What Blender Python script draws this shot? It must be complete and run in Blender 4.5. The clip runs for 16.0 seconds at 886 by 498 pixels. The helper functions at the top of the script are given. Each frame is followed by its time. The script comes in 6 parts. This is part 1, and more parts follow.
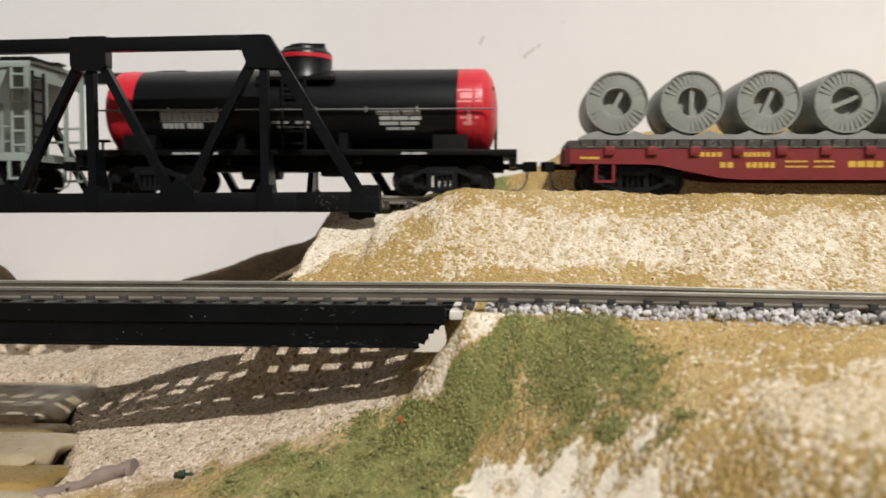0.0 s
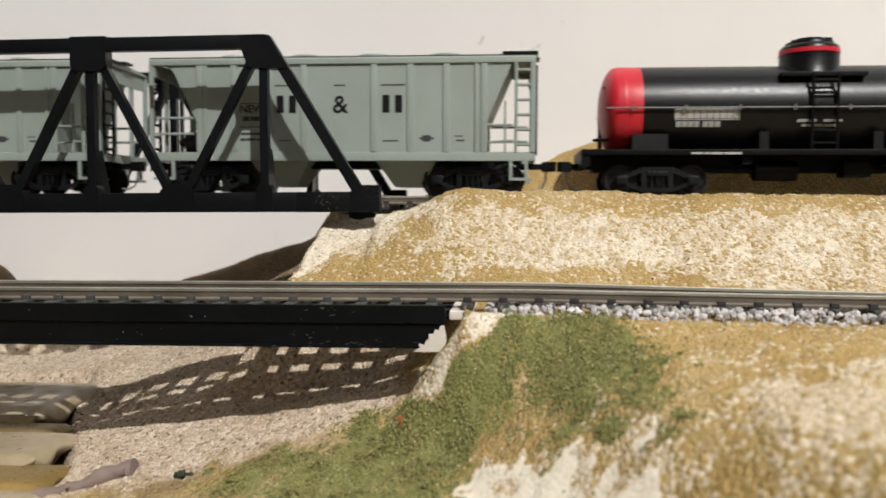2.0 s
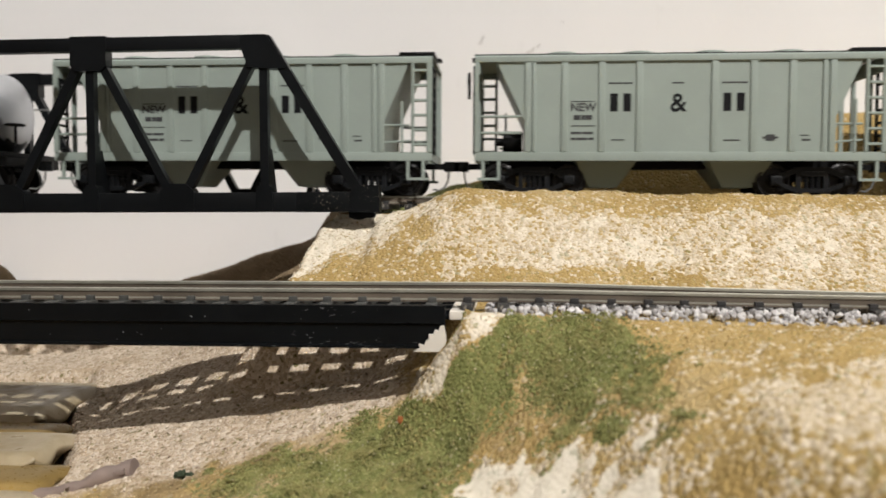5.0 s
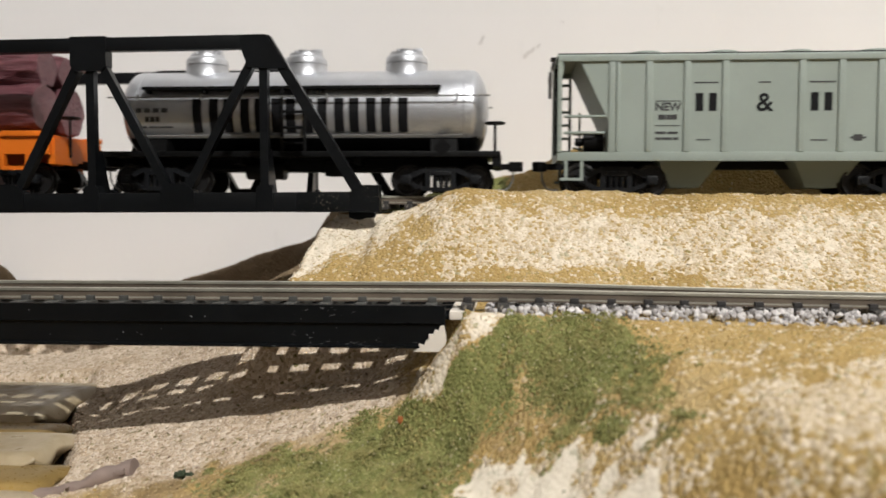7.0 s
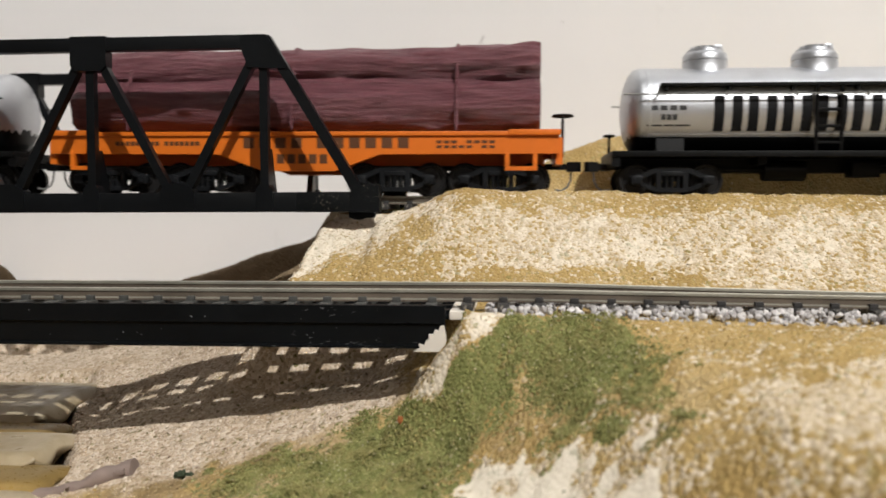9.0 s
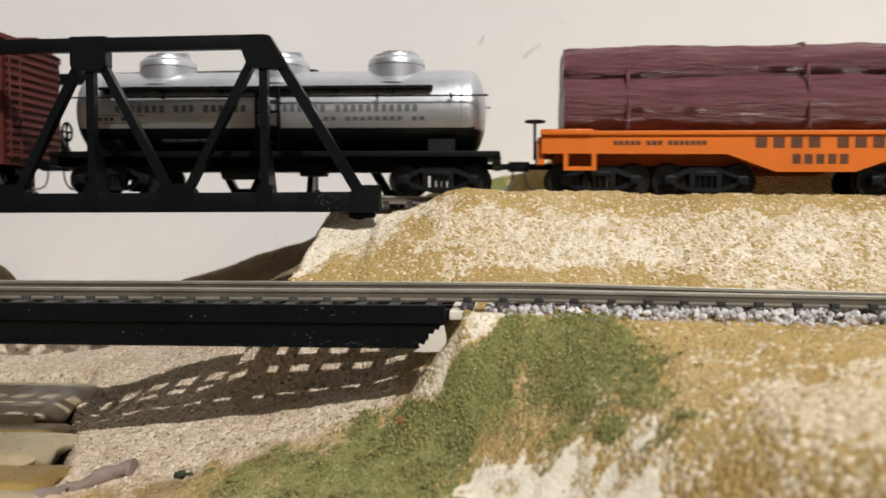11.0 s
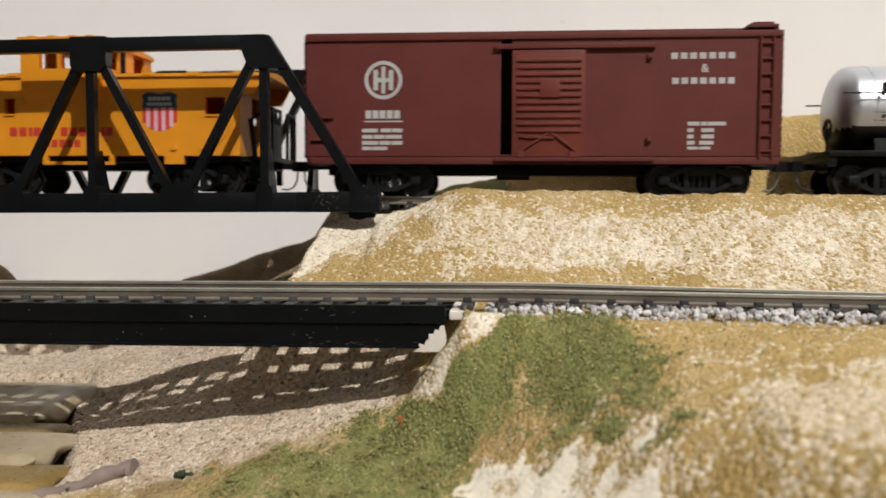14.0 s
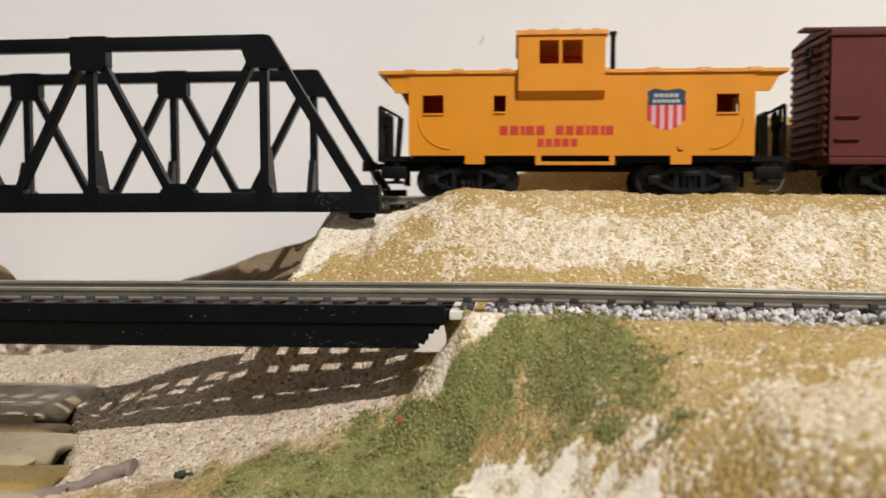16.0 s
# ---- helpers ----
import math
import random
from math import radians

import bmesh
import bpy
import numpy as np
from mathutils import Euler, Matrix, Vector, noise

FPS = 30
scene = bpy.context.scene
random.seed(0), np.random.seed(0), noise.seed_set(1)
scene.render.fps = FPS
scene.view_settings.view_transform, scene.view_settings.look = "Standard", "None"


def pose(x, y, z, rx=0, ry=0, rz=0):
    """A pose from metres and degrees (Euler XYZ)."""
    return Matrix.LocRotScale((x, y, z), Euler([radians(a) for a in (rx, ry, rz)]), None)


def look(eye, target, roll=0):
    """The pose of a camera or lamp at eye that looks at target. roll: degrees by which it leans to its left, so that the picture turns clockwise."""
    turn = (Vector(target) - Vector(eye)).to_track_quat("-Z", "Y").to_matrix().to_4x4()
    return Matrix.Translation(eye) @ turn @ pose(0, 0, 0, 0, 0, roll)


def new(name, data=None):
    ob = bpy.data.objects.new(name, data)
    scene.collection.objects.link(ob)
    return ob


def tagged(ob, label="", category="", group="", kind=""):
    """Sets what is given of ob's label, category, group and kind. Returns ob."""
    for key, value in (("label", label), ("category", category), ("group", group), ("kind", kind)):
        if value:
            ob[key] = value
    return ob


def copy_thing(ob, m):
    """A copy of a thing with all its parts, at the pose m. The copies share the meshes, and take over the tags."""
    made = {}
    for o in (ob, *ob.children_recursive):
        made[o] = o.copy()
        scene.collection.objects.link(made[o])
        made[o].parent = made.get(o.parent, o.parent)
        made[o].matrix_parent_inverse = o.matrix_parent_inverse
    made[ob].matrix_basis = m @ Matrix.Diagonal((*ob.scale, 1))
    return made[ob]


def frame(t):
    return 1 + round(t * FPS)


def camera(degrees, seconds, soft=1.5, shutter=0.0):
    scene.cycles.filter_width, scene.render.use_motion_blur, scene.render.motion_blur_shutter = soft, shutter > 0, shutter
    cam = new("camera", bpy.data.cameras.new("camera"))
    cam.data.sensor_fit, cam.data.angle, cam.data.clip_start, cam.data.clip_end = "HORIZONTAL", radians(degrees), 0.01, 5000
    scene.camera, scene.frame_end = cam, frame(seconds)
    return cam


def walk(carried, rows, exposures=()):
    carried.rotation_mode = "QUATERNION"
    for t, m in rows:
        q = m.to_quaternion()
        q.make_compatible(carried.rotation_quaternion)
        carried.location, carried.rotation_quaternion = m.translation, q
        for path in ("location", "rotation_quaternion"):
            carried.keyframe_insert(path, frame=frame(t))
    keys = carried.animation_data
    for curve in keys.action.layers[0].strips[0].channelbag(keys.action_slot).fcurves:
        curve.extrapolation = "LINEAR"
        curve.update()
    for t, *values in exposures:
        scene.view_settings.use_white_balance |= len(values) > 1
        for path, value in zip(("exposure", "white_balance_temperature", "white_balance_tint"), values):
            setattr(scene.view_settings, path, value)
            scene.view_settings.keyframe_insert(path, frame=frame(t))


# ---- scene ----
# Table-top railway in HO scale. Lengths in the code are millimetres, measured from the lens: x along the far
# track, y away from the camera, z up. MM and EYE_Z turn them into metres above the floor of the room.
MM = 0.001
EYE_Z = 1.05
cam = camera(57.47, 16.0, soft=1.5, shutter=0.3)
cam_pose = look((0, 0, EYE_Z), (-0.083592, 0.995279, EYE_Z - 0.049280), -0.19)
walk(cam, [(0.0, cam_pose), (16.0, cam_pose)], exposures=[(0.0, 0.05), (4.0, 0.04), (6.5, 0.03), (9.0, 0.0), (11.5, 0.0), (13.5, -0.02), (15.0, 0.04), (16.0, 0.03)])
cam.data.dof.use_dof = True
cam.data.dof.focus_distance = 0.2
cam.data.dof.aperture_fstop = 21


def at(x, y, z, rx=0, ry=0, rz=0):
    return pose(x * MM, y * MM, EYE_Z + z * MM, rx, ry, rz)


# ---- world and lamps ----
world = bpy.data.worlds.new("world")
scene.world = world
world.use_nodes = True
world.node_tree.nodes["Background"].inputs[0].default_value = (0.9, 0.85, 0.78, 1)
world.node_tree.nodes["Background"].inputs[1].default_value = 0.0


def bulb_light(name, x, y, z, watts, radius, colour):
    data = bpy.data.lights.new(name, "POINT")
    data.energy, data.shadow_soft_size, data.color = watts, radius, colour
    ob = new(name, data)
    ob.matrix_world = at(x, y, z)
    return ob


LAMP = (751, -1327, 1706)
bulb_light("lamp_light", *LAMP, 228, 0.02, (1.0, 0.985, 0.955))
# ---- materials ----
def mat(name, rough=0.6, metal=0.0, spec=0.5):
    m = bpy.data.materials.new(name)
    m.use_nodes = True
    b = m.node_tree.nodes["Principled BSDF"]
    b.inputs["Roughness"].default_value = rough
    b.inputs["Metallic"].default_value = metal
    b.inputs["Specular IOR Level"].default_value = spec
    return m, m.node_tree, b


def coords(nt, scale):
    tc = nt.nodes.new("ShaderNodeTexCoord")
    mp = nt.nodes.new("ShaderNodeMapping")
    mp.inputs["Scale"].default_value = (scale,) * 3 if not isinstance(scale, tuple) else scale
    nt.links.new(tc.outputs["Object"], mp.inputs["Vector"])
    return mp.outputs["Vector"]


def noise_tex(nt, vec, scale, detail=4.0, rough=0.55):
    n = nt.nodes.new("ShaderNodeTexNoise")
    n.inputs["Scale"].default_value, n.inputs["Detail"].default_value = scale, detail
    n.inputs["Roughness"].default_value = rough
    nt.links.new(vec, n.inputs["Vector"])
    return n.outputs["Fac"]


def ramp(nt, fac, *stops):
    r = nt.nodes.new("ShaderNodeValToRGB")
    e = r.color_ramp.elements
    while len(e) < len(stops):
        e.new(0.5)
    for s, (p, c) in zip(e, stops):
        s.position = p
        s.color = (*c, 1) if not isinstance(c, (int, float)) else (c, c, c, 1)
    nt.links.new(fac, r.inputs[0])
    return r.outputs[0]


def mix(nt, fac, a, b, blend="MIX"):
    m = nt.nodes.new("ShaderNodeMix")
    m.data_type, m.blend_type = "RGBA", blend
    for sock, v in ((m.inputs[0], fac), (m.inputs[6], a), (m.inputs[7], b)):
        if isinstance(v, (int, float)):
            sock.default_value = v
        elif isinstance(v, tuple):
            sock.default_value = (*v, 1)
        else:
            nt.links.new(v, sock)
    return m.outputs[2]


def bump(nt, b, height, strength, dist):
    n = nt.nodes.new("ShaderNodeBump")
    n.inputs["Strength"].default_value, n.inputs["Distance"].default_value = strength, dist
    nt.links.new(height, n.inputs["Height"])
    nt.links.new(n.outputs[0], b.inputs["Normal"])


def moulded(name, colour, rough=0.45, dirt=0.12, metal=0.0, spec=0.4, wear=None, dust=0.0, worn=0.66, fleck=420):
    """Painted or moulded plastic: slight tone drift, fine grain, dusty or worn flecks."""
    m, nt, b = mat(name, rough, metal, spec)
    v = coords(nt, 1.0)
    big = noise_tex(nt, v, 60, 3)
    fine = noise_tex(nt, v, 900, 3)
    dark = tuple(c * (1 - dirt) for c in colour)
    lite = tuple(min(1, c * (1 + dirt)) for c in colour)
    col = ramp(nt, big, (0.3, dark), (0.7, lite))
    if dust:
        spots = ramp(nt, fine, (0.55, 0.0), (0.8, dust))
        col = mix(nt, spots, col, (0.42, 0.38, 0.32))
    if wear:
        spots = ramp(nt, noise_tex(nt, v, fleck, 2), (worn, 0.0), (worn + 0.03, 1.0))
        col = mix(nt, spots, col, wear)
    nt.links.new(col, b.inputs["Base Color"])
    nt.links.new(ramp(nt, fine, (0.3, rough * 0.85), (0.7, min(1, rough * 1.2))), b.inputs["Roughness"])
    bump(nt, b, fine, 0.15, 0.0001)
    return m
# ---- mesh helpers (millimetres) ----
def box(bm, x0, x1, y0, y1, z0, z1, bevel=0.0):
    vs = [bm.verts.new((x, y, z)) for z in (z0, z1) for y in (y0, y1) for x in (x0, x1)]
    fs = [bm.faces.new([vs[i] for i in q]) for q in ((0, 2, 3, 1), (4, 5, 7, 6), (0, 1, 5, 4), (2, 6, 7, 3), (0, 4, 6, 2), (1, 3, 7, 5))]
    if bevel:
        edges = list({e for f in fs for e in f.edges})
        bmesh.ops.bevel(bm, geom=edges, offset=bevel, segments=2, affect="EDGES", profile=0.6)
    return bm


def prism(bm, outline, axis, a, b):
    """Extrudes an outline of (u, v) from a to b along an axis: x -> (y, z), y -> (x, z), z -> (x, y)."""
    def place(u, v, w):
        return {"x": (w, u, v), "y": (u, w, v), "z": (u, v, w)}[axis]
    lo = [bm.verts.new(place(u, v, a)) for u, v in outline]
    hi = [bm.verts.new(place(u, v, b)) for u, v in outline]
    n = len(outline)
    fs = [bm.faces.new(lo[::-1]), bm.faces.new(hi)]
    fs += [bm.faces.new((lo[i], lo[(i + 1) % n], hi[(i + 1) % n], hi[i])) for i in range(n)]
    return fs


def rod(bm, p, q, r, n=8, r2=None):
    p, q = Vector(p), Vector(q)
    m = Matrix.Translation((p + q) / 2) @ (q - p).to_track_quat("Z", "Y").to_matrix().to_4x4()
    return bmesh.ops.create_cone(bm, cap_ends=True, segments=n, radius1=r, radius2=r if r2 is None else r2, depth=(q - p).length, matrix=m)


def bar(bm, p, q, w, d, up=(0, 0, 1)):
    """A rectangular bar from p to q, w across, d along the second axis."""
    p, q = Vector(p), Vector(q)
    t = (q - p).normalized()
    s = t.cross(Vector(up)).normalized()
    u = s.cross(t)
    vs = [bm.verts.new(c + s * a * w / 2 + u * e * d / 2) for c in (p, q) for a, e in ((-1, -1), (1, -1), (1, 1), (-1, 1))]
    for f in ((3, 2, 1, 0), (4, 5, 6, 7), (0, 1, 5, 4), (1, 2, 6, 5), (2, 3, 7, 6), (3, 0, 4, 7)):
        bm.faces.new([vs[i] for i in f])


def lathe(bm, profile, axis="z", n=32, centre=(0, 0, 0)):
    """Turns a profile of (radius, along) about an axis through centre."""
    rings = []
    for r, a in profile:
        ring = []
        for i in range(n):
            c, s = math.cos(2 * math.pi * i / n) * r, math.sin(2 * math.pi * i / n) * r
            v = {"z": (c, s, a), "x": (a, c, s), "y": (s, a, c)}[axis]
            ring.append(bm.verts.new(Vector(v) + Vector(centre)))
        rings.append(ring)
    for lo, hi in zip(rings, rings[1:]):
        for i in range(n):
            bm.faces.new((lo[i], lo[(i + 1) % n], hi[(i + 1) % n], hi[i]))
    bm.faces.new(rings[0][::-1])
    bm.faces.new(rings[-1])


def smooth_by_angle(me, degrees=40):
    for p in me.polygons:
        p.use_smooth = True
    me.set_sharp_from_angle(angle=radians(degrees))


def to_mesh(bm, name, materials, smooth=True):
    bmesh.ops.recalc_face_normals(bm, faces=bm.faces)
    bmesh.ops.scale(bm, vec=(MM, MM, MM), verts=bm.verts)
    me = bpy.data.meshes.new(name)
    bm.to_mesh(me)
    bm.free()
    for m in materials if isinstance(materials, (list, tuple)) else [materials]:
        me.materials.append(m)
    if smooth:
        smooth_by_angle(me)
    return me


def part(name, bm, material, parent, label="", m=None):
    ob = new(name, to_mesh(bm, name, material))
    ob.parent = parent
    if m is not None:
        ob.matrix_basis = m
    return tagged(ob, label) if label else ob


def local(x, y, z, rx=0, ry=0, rz=0):
    return pose(x * MM, y * MM, z * MM, rx, ry, rz)


def thing(name, label, category, group="", m=None, kind=""):
    ob = new(name)
    ob.empty_display_size = 0.01
    if m is not None:
        ob.matrix_basis = m
    return tagged(ob, label, category, group, kind)


def same(name, mesh, parent, m):
    """Another part on shared mesh data."""
    ob = new(name, mesh)
    ob.parent = parent
    ob.matrix_basis = m
    return ob
# ---- the ground ----
def sstep(a, b, x):
    t = np.clip((x - a) / (b - a), 0, 1)
    return t * t * (3 - 2 * t)


def vnoise(x, y, scale, seed):
    """Smooth value noise on numpy arrays, about -1 to 1."""
    rng = np.random.RandomState(seed)
    tab = rng.uniform(-1, 1, (256, 256))
    u, v = x / scale + 1000, y / scale + 1000
    i, j = np.floor(u).astype(int), np.floor(v).astype(int)
    fu, fv = u - i, v - j
    fu, fv = fu * fu * (3 - 2 * fu), fv * fv * (3 - 2 * fv)
    g = lambda a, b: tab[a % 256, b % 256]
    return (g(i, j) * (1 - fu) + g(i + 1, j) * fu) * (1 - fv) + (g(i, j + 1) * (1 - fu) + g(i + 1, j + 1) * fu) * fv


def ground_height(x, y):
    x, y = np.asarray(x, float), np.asarray(y, float)
    wob = vnoise(x, y, 17, 3) * 1.6 + vnoise(x, y, 7, 4) * 0.8
    # gorge wall, running aslant; it rises towards the far bank
    u = x + 0.5 * np.minimum(y - 180, 0) + wob * 1.1
    base = np.interp(u, [-345, -310, -280, -230, -160, -125, -105, -80, -56, -32, -20, -8, 6, 26, 50], [-22, -24, -40, -58, -57, -55, -53, -49.5, -45.5, -40, -34, -28.5, -25, -21.5, -8])
    lean = np.interp(x, [-150, -105, -75, -50, -30], [0.10, 0.14, 0.36, 0.42, 0.40])
    gorge = base + lean * (np.clip(y, 180, 258) - 180) + 0.12 * (np.minimum(y, 180) - 180) * sstep(2, -30, u) - 0.5 * np.clip(y - 262, 0, 24)
    plateau = -22.2 - 4.5 * sstep(150, 70, y) + vnoise(x, y, 30, 5) * 1.2 * sstep(155, 135, y)
    blend = np.clip(0.5 + (plateau - gorge) / 8.0, 0, 1)
    front = plateau * (1 - blend) + gorge * blend - 2.0 * blend * (1 - blend)
    # bed and shoulder of the near track
    top = np.interp(x, [-8, 0, 15, 45, 90], [-20.6, -20.7, -21.2, -22.0, -22.6])
    bed = np.interp(x + wob * 0.6, [-34, -24, -15, -10, -6], [-60, -42, -29, -22.5, 0])
    bed = np.where(x + wob * 0.6 > -8, top, np.minimum(bed, top))
    nearbed = sstep(-31, -19, y - 176) * sstep(22, 14, y - 176) * sstep(-34, -22, x)
    shaped = front * (1 - nearbed) + np.maximum(bed, front) * nearbed
    front = np.where(y < 205, np.maximum(front, shaped), front)
    front = np.where((np.abs(y - 176) < 13.5) & (x > -11), np.minimum(front, -21.6), front)
    # far embankment: front slope and crown
    crown = np.interp(x, [-300, -285, -54, -40, -37, -27, -19, -13, 0, 60, 130, 400], [3, -6.5, -5.8, -5.0, -1.6, 1.2, 5.0, 6.0, 5.1, 3.6, 2.9, 2.0])
    foot = -22.0
    t = np.clip((y - 191) / (231 - 191), 0, 1)
    t = t * t * (3 - 2 * t) * 0.45 + t * 0.55
    slope = foot + (crown - foot) * t
    back = -1.6 + np.clip(crown + 1.6, -9, 9) * sstep(240, 233, y)
    bank = np.where(y < 231, slope, back)
    bank = bank + vnoise(x, y, 14, 8) * 0.7 * (y < 236)
    # its end drops into the gorge
    cliff = np.interp(x + wob * 0.9 + 0.12 * (y - 230), [-292, -284, -274, -262, -240, -150, -112, -88, -74, -65, -59.5, -55, -48], [0, -8, -20, -40, -60, -63, -60, -52, -40, -27, -17, -6.5, 0])
    far = np.minimum(bank, np.maximum(cliff, -63) + np.where((x > -48) | (x < -292), 60, 0))
    k = sstep(184, 198, y)
    z = front * (1 - k) + np.maximum(far, np.where((x < -28) & (x > -300), gorge, -60)) * k
    # hills behind the far track
    ridge = np.interp(x * 300 / np.maximum(y, 300), [-330, -246, -206, -197, -189, -172, -150, -125, -108, -97, -86, -77.5, -73, -68.7, -65, -36, -22, 5, 20, 33, 60, 81, 125, 220, 330],
                      [-12, -14.5, -18, -22.5, -31, -58, -40, -27.1, -22.3, -17.9, -14.7, -12.5, -10.2, -3.0, 1.5, 3, 8, 13.5, 21, 25.5, 30, 32, 34, 33, 33])
    ridge = np.where(ridge < 0, ridge * np.clip(y, 300, 335) / 300, ridge) + vnoise(x, y, 26, 11) * 0.5
    kb = sstep(272, 300, y)
    z = z * (1 - kb) + np.maximum(ridge, -63) * kb
    z = z - 12 * sstep(330, 410, y) * (ridge > -40)
    edge = np.interp(y, [140, 160, 172, 185, 207, 235], [-94, -93.5, -98.5, -106, -118, -125])
    basin = sstep(2, -5, x - edge) * sstep(238, 228, y) * sstep(-285, -270, x)
    z = np.minimum(z, z * (1 - basin) - 62.5 * basin)
    # hollow beside the ledges
    z = z - 3.5 * np.exp(-((x - edge - 7) / 7.0) ** 2 - ((y - 203) / 15.0) ** 2)
    # a crack where the plaster skin of the slope has lifted
    for (ax, ay), (bx_, by_) in (((33, 211.4), (41.5, 210.6)), ((41.5, 210.6), (43.6, 206.6))):
        k = np.clip(((x - ax) * (bx_ - ax) + (y - ay) * (by_ - ay)) / ((bx_ - ax) ** 2 + (by_ - ay) ** 2), 0, 1)
        z = z - 1.1 * np.exp(-((x - ax - k * (bx_ - ax)) ** 2 + (y - ay - k * (by_ - ay)) ** 2) / 0.5)
    fine = vnoise(x, y, 3.0, 21) * 0.35 + vnoise(x, y, 1.3, 22) * 0.28
    return z + fine


def axis_steps(spans):
    out = []
    for a, b, step in spans:
        out += list(np.arange(a, b, step))
    return np.array(out + [spans[-1][1]])


gx = axis_steps([(-1400, -340, 20), (-340, -130, 5), (-130, 130, 0.8), (130, 340, 5), (340, 1560, 20)])
gy = axis_steps([(22, 60, 1.6), (60, 262, 0.8), (262, 310, 1.6), (310, 425, 5)])
GX, GY = np.meshgrid(gx, gy)
GZ = ground_height(GX, GY)
nx, ny = len(gx), len(gy)
verts = np.stack([GX.ravel(), GY.ravel(), GZ.ravel()], 1) * MM + np.array([0, 0, EYE_Z])
idx = np.arange(nx * ny).reshape(ny, nx)
faces = np.stack([idx[:-1, :-1].ravel(), idx[:-1, 1:].ravel(), idx[1:, 1:].ravel(), idx[1:, :-1].ravel()], 1)
me = bpy.data.meshes.new("ground")
me.from_pydata(verts.tolist(), [], faces.tolist())
for p in me.polygons:
    p.use_smooth = True


def inside(poly, x, y):
    """Which points lie in a polygon."""
    res = np.zeros(x.shape, bool)
    n = len(poly)
    for i in range(n):
        (x0, y0), (x1, y1) = poly[i], poly[(i + 1) % n]
        cross = (y0 > y) != (y1 > y)
        with np.errstate(divide="ignore", invalid="ignore"):
            xi = (x1 - x0) * (y - y0) / (y1 - y0) + x0
        res ^= cross & (x < xi)
    return res


TURF = [(-6, 154), (2, 158), (9, 162), (15, 156), (22, 152), (25, 142), (22, 135), (21.5, 128), (18, 126), (13, 132), (6, 140), (-1, 146), (-4, 145), (-8, 141), (-10, 134), (-12, 126), (-20, 118), (-34, 124), (-45, 138), (-42, 147), (-37, 156), (-30, 160), (-24, 166), (-16, 155), (-11, 152)]
SPARSE = ([(-60, 144), (-64, 152), (-53, 155), (-45, 158), (-37, 156), (-42, 147), (-43, 136)], [(22, 138), (26, 127), (27, 114), (24, 113), (20, 118), (20, 127)], [(13.5, 126.5), (16, 125), (17.5, 121), (15, 121), (13, 124)])
PATCHES = ([(33, 117), (40, 124), (41, 117), (49, 127), (62, 132), (80, 128), (80, 92), (42, 94), (39, 97), (38, 104), (34, 100), (34, 104)], [(-12, 126), (-7, 133), (-3, 133), (2, 133), (8, 128), (12, 126), (13, 122), (12.5, 119), (13, 108), (-8, 104)],
           [(17, 122), (21, 121), (22.5, 117), (22.5, 113.5), (19, 116.5), (17.5, 120)], [(-7, 155), (-4, 168), (5, 173), (4, 157), (-3, 154), (-5, 152.5), (-11, 151), (-16, 151), (-21, 156), (-23, 172), (-20, 175), (-11, 158)],
           [(8.5, 133), (14, 129.5), (14.5, 127), (10, 130)], [(19, 113), (24, 107.5), (25.5, 105), (22, 105), (20, 109)], [(14.5, 118), (17, 118.5), (19, 114.5), (20.5, 110), (21, 100), (13, 104), (12, 115)])
TANS = ([(-51, 208), (-46, 214), (-37, 214), (-31, 219), (-26, 228), (-22, 218), (-23, 210), (-19, 204), (-12, 196), (-60, 196)], [(-15, 190), (-15, 200), (-8, 202.5), (13, 202.5), (30, 204.5), (45, 202.5), (56, 198), (60, 190)], [(-24, 238), (-16, 221.5), (15, 221), (44, 221.5), (98, 223), (140, 223), (140, 238)])


